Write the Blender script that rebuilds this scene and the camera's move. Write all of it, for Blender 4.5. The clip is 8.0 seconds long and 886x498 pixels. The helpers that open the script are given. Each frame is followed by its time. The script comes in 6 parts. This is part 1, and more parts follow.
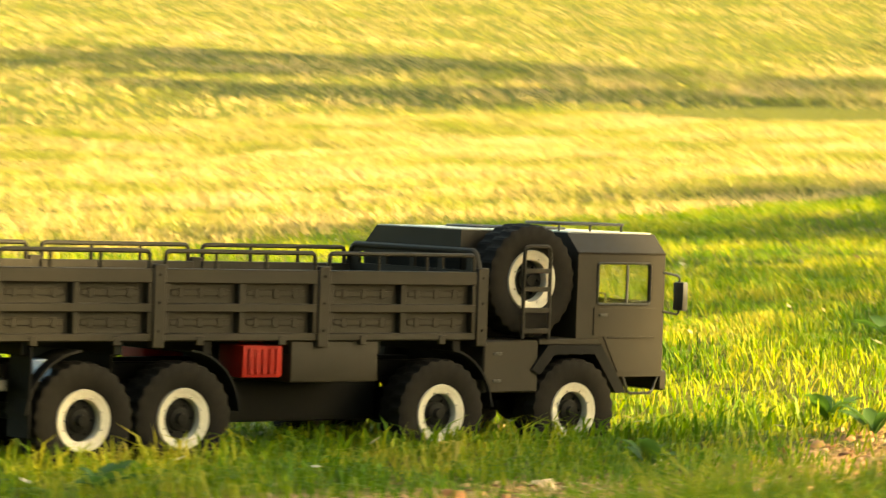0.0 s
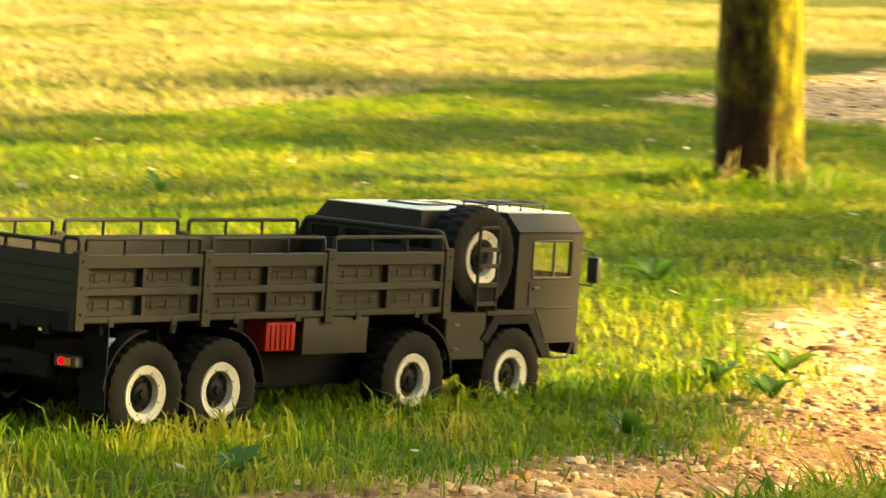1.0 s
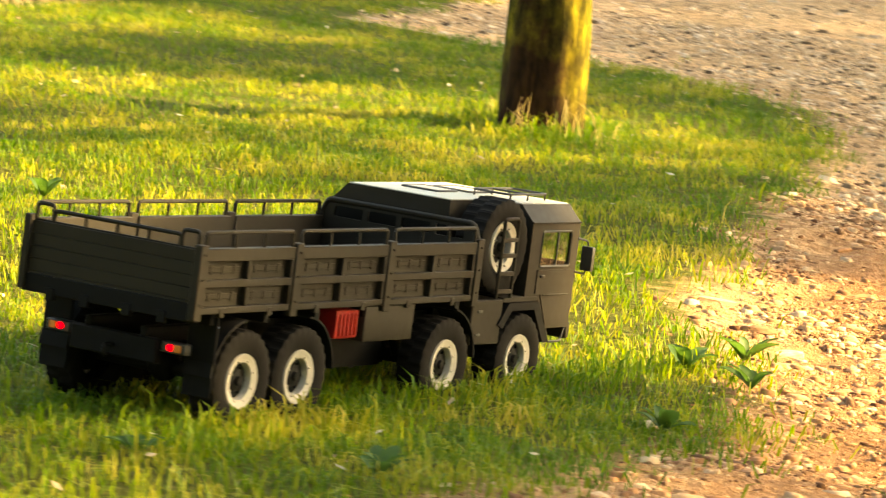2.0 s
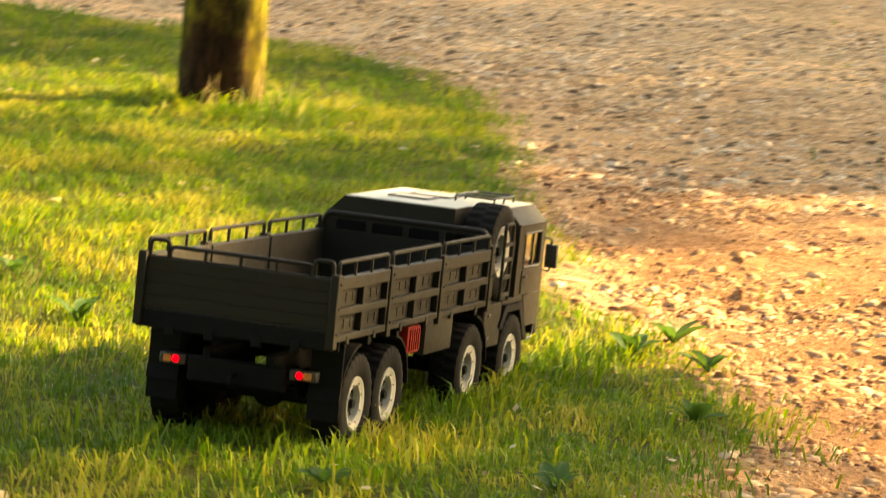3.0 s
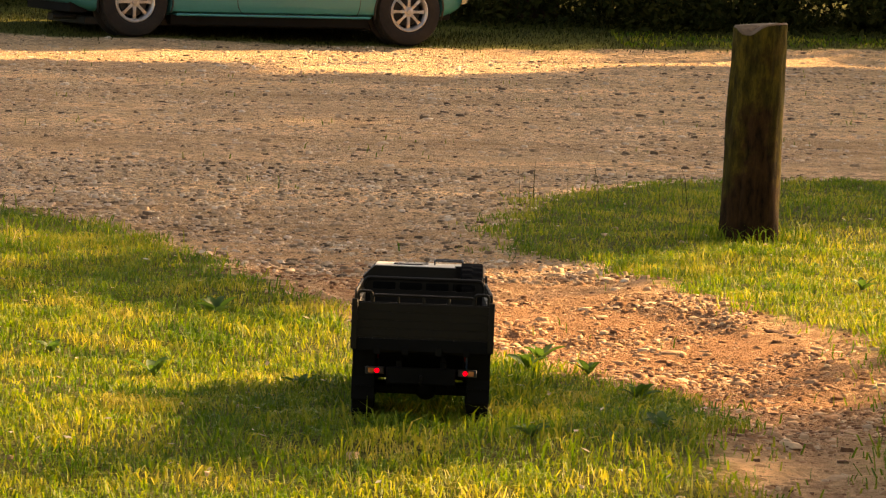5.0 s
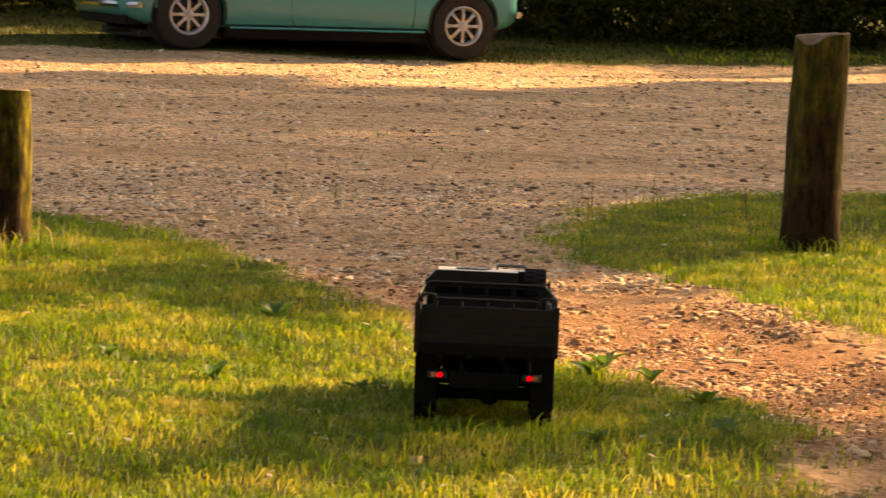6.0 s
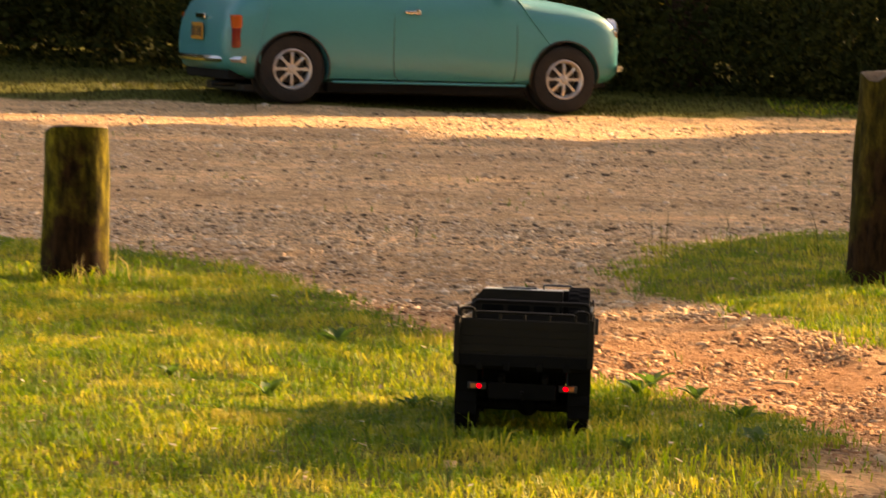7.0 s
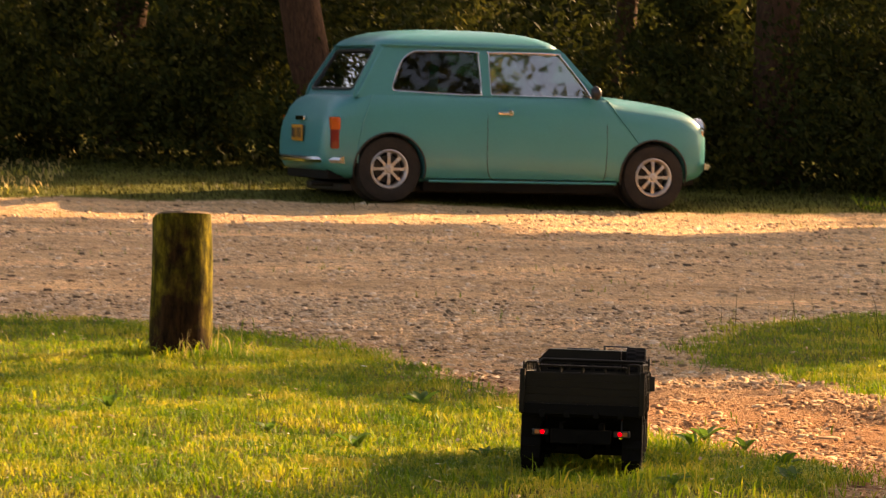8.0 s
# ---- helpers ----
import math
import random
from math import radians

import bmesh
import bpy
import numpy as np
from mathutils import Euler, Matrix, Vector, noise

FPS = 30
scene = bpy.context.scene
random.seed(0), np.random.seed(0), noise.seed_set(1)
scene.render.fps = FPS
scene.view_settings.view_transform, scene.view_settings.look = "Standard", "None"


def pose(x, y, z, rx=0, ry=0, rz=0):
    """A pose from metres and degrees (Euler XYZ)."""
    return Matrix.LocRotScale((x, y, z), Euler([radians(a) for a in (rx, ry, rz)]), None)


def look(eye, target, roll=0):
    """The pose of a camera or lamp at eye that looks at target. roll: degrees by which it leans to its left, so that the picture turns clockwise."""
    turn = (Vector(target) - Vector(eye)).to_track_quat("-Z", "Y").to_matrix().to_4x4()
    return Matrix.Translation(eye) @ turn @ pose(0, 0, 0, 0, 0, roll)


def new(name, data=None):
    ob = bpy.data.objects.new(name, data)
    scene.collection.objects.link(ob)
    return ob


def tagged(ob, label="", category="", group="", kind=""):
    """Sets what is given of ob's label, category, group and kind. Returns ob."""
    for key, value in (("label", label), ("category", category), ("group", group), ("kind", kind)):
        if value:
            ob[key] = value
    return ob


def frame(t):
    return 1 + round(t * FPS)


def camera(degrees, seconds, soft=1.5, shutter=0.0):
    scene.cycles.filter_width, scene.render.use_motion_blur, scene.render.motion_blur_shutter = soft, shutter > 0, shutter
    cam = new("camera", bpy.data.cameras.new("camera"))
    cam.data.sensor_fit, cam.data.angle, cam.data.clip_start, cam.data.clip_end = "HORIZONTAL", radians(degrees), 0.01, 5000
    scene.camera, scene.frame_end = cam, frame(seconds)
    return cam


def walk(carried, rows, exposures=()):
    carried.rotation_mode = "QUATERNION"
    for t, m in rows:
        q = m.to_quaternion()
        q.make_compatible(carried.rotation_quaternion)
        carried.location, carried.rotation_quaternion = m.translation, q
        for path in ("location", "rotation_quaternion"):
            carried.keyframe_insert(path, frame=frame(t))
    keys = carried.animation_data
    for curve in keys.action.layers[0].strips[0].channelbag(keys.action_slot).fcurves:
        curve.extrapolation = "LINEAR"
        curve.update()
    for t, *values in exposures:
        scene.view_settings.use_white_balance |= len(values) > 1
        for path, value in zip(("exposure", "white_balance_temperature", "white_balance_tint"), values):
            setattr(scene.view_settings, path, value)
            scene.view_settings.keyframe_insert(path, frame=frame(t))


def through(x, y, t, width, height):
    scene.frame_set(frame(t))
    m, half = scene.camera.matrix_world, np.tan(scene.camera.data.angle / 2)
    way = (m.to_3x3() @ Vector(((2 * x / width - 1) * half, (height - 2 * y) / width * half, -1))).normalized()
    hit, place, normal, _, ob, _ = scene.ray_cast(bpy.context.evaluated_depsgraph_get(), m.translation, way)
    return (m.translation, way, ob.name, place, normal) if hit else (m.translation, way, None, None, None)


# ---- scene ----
cam = camera(13.76, 8.0, soft=1.2, shutter=0.55)

# seconds, eye x, y, z, degrees to the left of +y, degrees up, lean
PATH = [
    (0.0, 3.015, 4.377, 0.460, 45.89, -3.33, -1.25),
    (0.5, 2.817, 3.952, 0.614, 40.56, -5.72, -2.32),
    (1.0, 2.605, 3.507, 0.697, 33.92, -6.28, 1.21),
    (2.5, 1.509, 2.748, 0.906, 18.76, -8.72, 5.09),
    (3.0, 0.982, 2.494, 0.916, 11.60, -8.48, 4.34),
    (3.5, 0.579, 2.191, 0.865, 6.34, -6.63, 3.24),
    (4.0, -0.310, 1.293, 0.857, -3.54, -5.11, 3.28),
    (5.5, -0.706, 0.076, 0.934, -5.40, -5.07, 1.74),
    (6.0, -0.709, 0.258, 0.879, -4.55, -4.83, 2.06),
    (6.5, -0.656, 0.181, 0.830, -3.77, -4.50, 1.99),
    (7.0, -0.570, 0.024, 0.813, -2.59, -3.89, 1.75),
    (7.5, -0.565, -0.461, 0.820, -1.69, -3.06, 1.64),
    (8.0, -0.528, -0.786, 0.776, -0.93, -2.27, 1.33),
]


def eye_pose(x, y, z, yaw, pitch, roll):
    a, p = radians(yaw), radians(pitch)
    way = Vector((-math.sin(a) * math.cos(p), math.cos(a) * math.cos(p), math.sin(p)))
    return look((x, y, z), Vector((x, y, z)) + way, roll)


walk(cam, [(t, eye_pose(*row)) for t, *row in PATH],
     exposures=[(0.0, 2.66, 9600, -8), (1.2, 2.62, 9600, -8), (2.3, 2.74, 9600, 4), (3.2, 2.41, 9600, 4), (4.2, 1.92, 9600, 14), (5.3, 1.62, 9600, 22), (7.0, 1.69, 9600, 25), (8.0, 1.67, 9600, 27)])

# ---- light: low warm evening sun from beyond the road, clear sky ----
SUN_AZ, SUN_EL = 38.0, 26.0       # degrees from +x towards +y, and up
SUN = Vector((math.cos(radians(SUN_AZ)) * math.cos(radians(SUN_EL)),
              math.sin(radians(SUN_AZ)) * math.cos(radians(SUN_EL)), math.sin(radians(SUN_EL))))
world = bpy.data.worlds.new("sky")
scene.world = world
world.use_nodes = True
nt = world.node_tree
nt.nodes.clear()
sky = nt.nodes.new("ShaderNodeTexSky")
sky.sky_type = 'NISHITA'
sky.sun_disc = False
sky.sun_elevation = radians(SUN_EL)
sky.sun_rotation = radians(90 - SUN_AZ)
sky.dust_density = 2.5
bgn = nt.nodes.new("ShaderNodeBackground")
bgn.inputs["Strength"].default_value = 0.104
outn = nt.nodes.new("ShaderNodeOutputWorld")
nt.links.new(sky.outputs[0], bgn.inputs[0])
nt.links.new(bgn.outputs[0], outn.inputs[0])
sun = new("sun", bpy.data.lights.new("sun", 'SUN'))
sun.data.energy = 5.0
sun.data.angle = radians(0.6)
sun.data.color = (1.0, 0.78, 0.48)
sun.matrix_world = look(SUN * 60, (0, 0, 0))


# ---- materials ----
def material(name):
    m = bpy.data.materials.new(name)
    m.use_nodes = True
    n = m.node_tree
    return m, n, n.nodes["Principled BSDF"]


def node(n, kind, **values):
    made = n.nodes.new(kind)
    for key, value in values.items():
        made.inputs[key].default_value = value
    return made


def ramp(n, fac, stops):
    r = n.nodes.new("ShaderNodeValToRGB")
    while len(r.color_ramp.elements) < len(stops):
        r.color_ramp.elements.new(0.5)
    for e, (p, c) in zip(r.color_ramp.elements, stops):
        e.position, e.color = p, (*c, 1)
    n.links.new(fac, r.inputs[0])
    return r.outputs[0]


def coords(n, which="Object"):
    return n.nodes.new("ShaderNodeTexCoord").outputs[which]


def worn(name, base, alt, rough=0.5, metal=0.0, scale=40.0, bump=0.15, fine=6.0, spread=(0.35, 0.7), which="Object", depth=0.002, coat=0.0, spec=0.5):
    """Colour that wanders between two tones at two scales, with fine relief and uneven gloss."""
    m, n, p = material(name)
    c = coords(n, which)
    big = node(n, "ShaderNodeTexNoise", Scale=scale, Detail=4.0, Roughness=0.6)
    small = node(n, "ShaderNodeTexNoise", Scale=scale * fine, Detail=3.0, Roughness=0.6)
    n.links.new(c, big.inputs["Vector"])
    n.links.new(c, small.inputs["Vector"])
    mix = n.nodes.new("ShaderNodeMath")
    mix.operation = 'MULTIPLY_ADD'
    mix.inputs[1].default_value = 0.45
    n.links.new(small.outputs[0], mix.inputs[0])
    half = n.nodes.new("ShaderNodeMath")
    half.operation = 'MULTIPLY'
    half.inputs[1].default_value = 0.55
    n.links.new(big.outputs[0], half.inputs[0])
    n.links.new(half.outputs[0], mix.inputs[2])
    n.links.new(ramp(n, mix.outputs[0], [(spread[0], base), (spread[1], alt)]), p.inputs["Base Color"])
    rr = node(n, "ShaderNodeMapRange")
    rr.inputs["To Min"].default_value, rr.inputs["To Max"].default_value = max(0.02, rough - 0.12), min(1, rough + 0.12)
    n.links.new(small.outputs[0], rr.inputs["Value"])
    n.links.new(rr.outputs[0], p.inputs["Roughness"])
    p.inputs["Metallic"].default_value = metal
    p.inputs["Coat Weight"].default_value = coat
    p.inputs["Coat Roughness"].default_value = 0.08
    p.inputs["Specular IOR Level"].default_value = spec
    if bump:
        b = node(n, "ShaderNodeBump", Strength=bump, Distance=depth)
        n.links.new(small.outputs[0], b.inputs["Height"])
        n.links.new(b.outputs[0], p.inputs["Normal"])
    return m


def lamp_glass(name, colour, strength):
    m, n, p = material(name)
    p.inputs["Base Color"].default_value = (*colour, 1)
    p.inputs["Roughness"].default_value = 0.2
    p.inputs["Emission Color"].default_value = (*colour, 1)
    p.inputs["Emission Strength"].default_value = strength
    return m


def pane_glass(name, tint, mirror=0.06):
    m, n, p = material(name)
    n.nodes.remove(p)
    g = n.nodes.new("ShaderNodeBsdfGlossy")
    g.inputs["Roughness"].default_value = 0.015
    t = n.nodes.new("ShaderNodeBsdfTransparent")
    t.inputs["Color"].default_value = (*tint, 1)
    lw = n.nodes.new("ShaderNodeLayerWeight")
    pw = n.nodes.new("ShaderNodeMath")
    pw.operation = 'POWER'
    pw.inputs[1].default_value = 4.0
    n.links.new(lw.outputs["Facing"], pw.inputs[0])
    f = n.nodes.new("ShaderNodeMath")
    f.operation = 'MULTIPLY_ADD'
    f.inputs[1].default_value, f.inputs[2].default_value = 0.85, mirror
    n.links.new(pw.outputs[0], f.inputs[0])
    mx = n.nodes.new("ShaderNodeMixShader")
    n.links.new(f.outputs[0], mx.inputs[0])
    n.links.new(t.outputs[0], mx.inputs[1])
    n.links.new(g.outputs[0], mx.inputs[2])
    n.links.new(mx.outputs[0], n.nodes["Material Output"].inputs[0])
    return m


def leafy(name, stops, through=0.45, patch=0.35, gloss=0.25, grain=1.7, detail=6.0):
    """Thin leaf: scatters light back and lets some through; colour by leaf and by patch of ground."""
    m, n, p = material(name)
    geo = n.nodes.new("ShaderNodeNewGeometry")
    nz = node(n, "ShaderNodeTexNoise", Scale=grain, Detail=detail, Roughness=0.72)
    n.links.new(geo.outputs["Position"], nz.inputs["Vector"])
    a = n.nodes.new("ShaderNodeMath")
    a.operation = 'MULTIPLY_ADD'
    a.inputs[1].default_value = patch
    wide = node(n, "ShaderNodeMapRange")
    wide.inputs["From Min"].default_value, wide.inputs["From Max"].default_value = 0.30, 0.70
    n.links.new(nz.outputs[0], wide.inputs["Value"])
    n.links.new(wide.outputs[0], a.inputs[0])
    s = n.nodes.new("ShaderNodeMath")
    s.operation = 'MULTIPLY'
    s.inputs[1].default_value = 1 - patch
    n.links.new(geo.outputs["Random Per Island"], s.inputs[0])
    n.links.new(s.outputs[0], a.inputs[2])
    col = ramp(n, a.outputs[0], stops)
    n.links.new(col, p.inputs["Base Color"])
    p.inputs["Roughness"].default_value = 0.55
    p.inputs["Specular IOR Level"].default_value = gloss
    tr = n.nodes.new("ShaderNodeBsdfTranslucent")
    n.links.new(col, tr.inputs["Color"])
    mx = n.nodes.new("ShaderNodeMixShader")
    mx.inputs[0].default_value = through
    n.links.new(p.outputs[0], mx.inputs[1])
    n.links.new(tr.outputs[0], mx.inputs[2])
    n.links.new(mx.outputs[0], n.nodes["Material Output"].inputs[0])
    return m


def ground_material():
    """Lawn soil and thatch, and gravel with reddish fines on the path, mixed by the ground's own kind."""
    m, n, p = material("earth_and_gravel")
    at = n.nodes.new("ShaderNodeAttribute")
    at.attribute_name = "gravel"
    c = coords(n, "Object")
    edge = node(n, "ShaderNodeTexNoise", Scale=9.0, Detail=5.0, Roughness=0.7)
    fine = node(n, "ShaderNodeTexNoise", Scale=60.0, Detail=4.0, Roughness=0.7)
    big = node(n, "ShaderNodeTexNoise", Scale=0.9, Detail=4.0, Roughness=0.65)
    vor = node(n, "ShaderNodeTexVoronoi", Scale=48.0, Randomness=1.0)
    for t in (edge, fine, big, vor):
        n.links.new(c, t.inputs["Vector"])
    # gravel colour: pebble to pebble, with large stains
    peb = ramp(n, vor.outputs["Color"], [(0.0, (0.13, 0.083, 0.048)), (0.40, (0.43, 0.285, 0.160)), (0.75, (0.63, 0.435, 0.255)), (1.0, (0.74, 0.55, 0.35))])
    fines = ramp(n, fine.outputs[0], [(0.3, (0.35, 0.227, 0.124)), (0.75, (0.60, 0.405, 0.228))])
    stain = ramp(n, big.outputs[0], [(0.4, (0, 0, 0)), (0.62, (1, 1, 1))])
    g = n.nodes.new("ShaderNodeMix")
    g.data_type = 'RGBA'
    n.links.new(stain, g.inputs["Factor"])
    n.links.new(peb, g.inputs["A"])
    n.links.new(fines, g.inputs["B"])
    # reddish soil on the footpath
    red = n.nodes.new("ShaderNodeAttribute")
    red.attribute_name = "red_soil"
    rs = ramp(n, fine.outputs[0], [(0.3, (0.21, 0.088, 0.034)), (0.7, (0.50, 0.235, 0.102))])
    g2 = n.nodes.new("ShaderNodeMix")
    g2.data_type = 'RGBA'
    rm = n.nodes.new("ShaderNodeMath")
    rm.operation = 'MULTIPLY'
    n.links.new(red.outputs["Fac"], rm.inputs[0])
    rm.inputs[1].default_value = 0.92
    n.links.new(rm.outputs[0], g2.inputs["Factor"])
    patch = node(n, "ShaderNodeTexNoise", Scale=5.5, Detail=8.0, Roughness=0.78)
    n.links.new(c, patch.inputs["Vector"])
    tone = ramp(n, patch.outputs[0], [(0.33, (0.68, 0.61, 0.54)), (0.50, (1.28, 1.26, 1.24)), (0.68, (1.56, 1.54, 1.50))])
    tint = n.nodes.new("ShaderNodeMix")
    tint.data_type, tint.blend_type = 'RGBA', 'MULTIPLY'
    tint.inputs["Factor"].default_value = 1.0
    n.links.new(g.outputs["Result"], tint.inputs["A"])
    n.links.new(tone, tint.inputs["B"])
    # long worn tracks along the road, paler and browner by turns
    stretch = n.nodes.new("ShaderNodeMapping")
    stretch.inputs["Scale"].default_value = (0.22, 1.0, 1.0)
    n.links.new(c, stretch.inputs["Vector"])
    track = node(n, "ShaderNodeTexNoise", Scale=0.75, Detail=5.0, Roughness=0.6)
    n.links.new(stretch.outputs[0], track.inputs["Vector"])
    worn_tone = ramp(n, track.outputs[0], [(0.36, (0.86, 0.80, 0.72)), (0.50, (1.10, 1.08, 1.05)), (0.64, (1.42, 1.36, 1.24))])
    tracks = n.nodes.new("ShaderNodeMix")
    tracks.data_type, tracks.blend_type = 'RGBA', 'MULTIPLY'
    tracks.inputs["Factor"].default_value = 1.0
    n.links.new(tint.outputs["Result"], tracks.inputs["A"])
    n.links.new(worn_tone, tracks.inputs["B"])
    n.links.new(tracks.outputs["Result"], g2.inputs["A"])
    n.links.new(rs, g2.inputs["B"])
    lawn = ramp(n, fine.outputs[0], [(0.3, (0.050, 0.062, 0.009)), (0.55, (0.125, 0.130, 0.022)), (0.8, (0.26, 0.205, 0.060))])
    w = n.nodes.new("ShaderNodeMath")
    w.operation = 'MULTIPLY_ADD'
    n.links.new(edge.outputs[0], w.inputs[0])
    w.inputs[1].default_value = 0.6
    n.links.new(at.outputs["Fac"], w.inputs[2])
    cut = node(n, "ShaderNodeMapRange")
    cut.inputs["From Min"].default_value, cut.inputs["From Max"].default_value = 0.72, 0.9
    n.links.new(w.outputs[0], cut.inputs["Value"])
    mx = n.nodes.new("ShaderNodeMix")
    mx.data_type = 'RGBA'
    n.links.new(cut.outputs[0], mx.inputs["Factor"])
    n.links.new(lawn, mx.inputs["A"])
    n.links.new(g2.outputs["Result"], mx.inputs["B"])
    n.links.new(mx.outputs["Result"], p.inputs["Base Color"])
    p.inputs["Roughness"].default_value = 0.9
    p.inputs["Specular IOR Level"].default_value = 0.10
    b1 = node(n, "ShaderNodeBump", Strength=0.6, Distance=0.007)
    n.links.new(vor.outputs["Distance"], b1.inputs["Height"])
    b1.invert = True
    b2 = node(n, "ShaderNodeBump", Strength=0.8, Distance=0.018)
    n.links.new(fine.outputs[0], b2.inputs["Height"])
    n.links.new(b1.outputs[0], b2.inputs["Normal"])
    b3 = node(n, "ShaderNodeBump", Strength=0.9, Distance=0.06)
    n.links.new(patch.outputs[0], b3.inputs["Height"])
    n.links.new(b2.outputs[0], b3.inputs["Normal"])
    n.links.new(b3.outputs[0], p.inputs["Normal"])
    return m


def stone_material(name, tones):
    m, n, p = material(name)
    geo = n.nodes.new("ShaderNodeNewGeometry")
    oi = n.nodes.new("ShaderNodeObjectInfo")
    add = n.nodes.new("ShaderNodeMath")
    add.operation = 'ADD'
    n.links.new(geo.outputs["Random Per Island"], add.inputs[0])
    n.links.new(oi.outputs["Random"], add.inputs[1])
    fr = n.nodes.new("ShaderNodeMath")
    fr.operation = 'FRACT'
    n.links.new(add.outputs[0], fr.inputs[0])
    col = ramp(n, fr.outputs[0], tones)
    nz = node(n, "ShaderNodeTexNoise", Scale=90.0, Detail=4.0)
    n.links.new(geo.outputs["Position"], nz.inputs["Vector"])
    mul = n.nodes.new("ShaderNodeMix")
    mul.data_type, mul.blend_type = 'RGBA', 'OVERLAY'
    mul.inputs["Factor"].default_value = 0.5
    n.links.new(col, mul.inputs["A"])
    n.links.new(nz.outputs[0], mul.inputs["B"])
    hs = node(n, "ShaderNodeHueSaturation", Saturation=1.0)
    n.links.new(mul.outputs["Result"], hs.inputs["Color"])
    n.links.new(hs.outputs[0], p.inputs["Base Color"])
    p.inputs["Roughness"].default_value = 0.9
    p.inputs["Specular IOR Level"].default_value = 0.22
    b = node(n, "ShaderNodeBump", Strength=0.5, Distance=0.004)
    n.links.new(nz.outputs[0], b.inputs["Height"])
    n.links.new(b.outputs[0], p.inputs["Normal"])
    return m


def bark_material(name, dark, light, moss=0.0, backlit_front=-0.08, moss_tones=()):
    m, n, p = material(name)
    c = coords(n, "Object")
    mp = n.nodes.new("ShaderNodeMapping")
    mp.inputs["Scale"].default_value = (1, 1, 0.28)
    n.links.new(c, mp.inputs["Vector"])
    a = node(n, "ShaderNodeTexNoise", Scale=45.0, Detail=6.0, Roughness=0.7)
    n.links.new(mp.outputs[0], a.inputs["Vector"])
    col = ramp(n, a.outputs[0], [(0.32, dark), (0.7, light)])
    if moss:
        b = node(n, "ShaderNodeTexNoise", Scale=7.0, Detail=5.0, Roughness=0.65)
        n.links.new(c, b.inputs["Vector"])
        # moss grows on the upper part, bare reddish wood shows below
        sx = n.nodes.new("ShaderNodeSeparateXYZ")
        n.links.new(c, sx.inputs[0])
        up = node(n, "ShaderNodeMapRange")
        up.inputs["From Min"].default_value, up.inputs["From Max"].default_value = 0.05, 0.50
        up.inputs["To Min"].default_value, up.inputs["To Max"].default_value = -0.10, 0.12
        n.links.new(sx.outputs["Z"], up.inputs["Value"])
        both = n.nodes.new("ShaderNodeMath")
        both.operation = 'ADD'
        n.links.new(b.outputs[0], both.inputs[0])
        n.links.new(up.outputs[0], both.inputs[1])
        # moss thins on the front, putting its backlit shade and the sunlit rims into colour
        front_mask = node(n, "ShaderNodeMapRange")
        front_mask.inputs["From Min"].default_value, front_mask.inputs["From Max"].default_value = -0.085, -0.035
        front_mask.inputs["To Min"].default_value, front_mask.inputs["To Max"].default_value = backlit_front, 0.08
        n.links.new(sx.outputs["Y"], front_mask.inputs["Value"])
        sides = n.nodes.new("ShaderNodeMath")
        sides.operation = 'ADD'
        n.links.new(both.outputs[0], sides.inputs[0])
        n.links.new(front_mask.outputs[0], sides.inputs[1])
        f = ramp(n, sides.outputs[0], [(0.5 - moss * 0.2, (0, 0, 0)), (0.62, (1, 1, 1))])
        gm = ramp(n, a.outputs[0], moss_tones)
        mx = n.nodes.new("ShaderNodeMix")
        mx.data_type = 'RGBA'
        n.links.new(f, mx.inputs["Factor"])
        n.links.new(col, mx.inputs["A"])
        n.links.new(gm, mx.inputs["B"])
        col = mx.outputs["Result"]
    n.links.new(col, p.inputs["Base Color"])
    p.inputs["Roughness"].default_value = 0.9
    p.inputs["Specular IOR Level"].default_value = 0.1
    bp = node(n, "ShaderNodeBump", Strength=0.8, Distance=0.006)
    n.links.new(a.outputs[0], bp.inputs["Height"])
    n.links.new(bp.outputs[0], p.inputs["Normal"])
    return m


OLIVE = worn("olive_drab_paint", (0.0122, 0.0091, 0.0050), (0.0204, 0.0154, 0.0087), 0.6, scale=14, bump=0.08, depth=0.0006, spec=0.22)
# Near-black for the dark fittings; shade under the truck is put in too.
OLIVE_DARK = worn("dark_fittings_and_underside_shade", (0.0030, 0.0027, 0.0023), (0.0068, 0.0060, 0.0050), 0.75, scale=25, bump=0.1, depth=0.0006, spec=0.15)
# Roof paint lightened so its colour carries the sun and sky glare.
ROOF_SKYLIT = worn("skylit_roof_paint", (0.44, 0.41, 0.33), (0.56, 0.53, 0.44), 0.42, scale=14, bump=0.06, depth=0.0005)
RUBBER = worn("tyre_rubber", (0.0055, 0.0046, 0.0036), (0.0150, 0.0122, 0.0092), 0.85, scale=18, bump=0.2, depth=0.0008, spec=0.12)
RIM_WHITE = worn("cream_rim_paint", (0.38, 0.34, 0.265), (0.55, 0.50, 0.405), 0.5, scale=35, bump=0.05, depth=0.0005)
HUB_DARK = worn("dark_hub_metal", (0.003, 0.003, 0.0025), (0.010, 0.009, 0.008), 0.6, metal=0.0, scale=60, bump=0.1, depth=0.0005, spec=0.1)
RED_CAN = worn("red_can_paint", (0.19, 0.003, 0.002), (0.30, 0.008, 0.004), 0.6, scale=45, bump=0.25, depth=0.001, spec=0.2)
BLUE_BIT = worn("blue_plastic", (0.02, 0.06, 0.16), (0.04, 0.10, 0.22), 0.4, scale=50, bump=0.05)
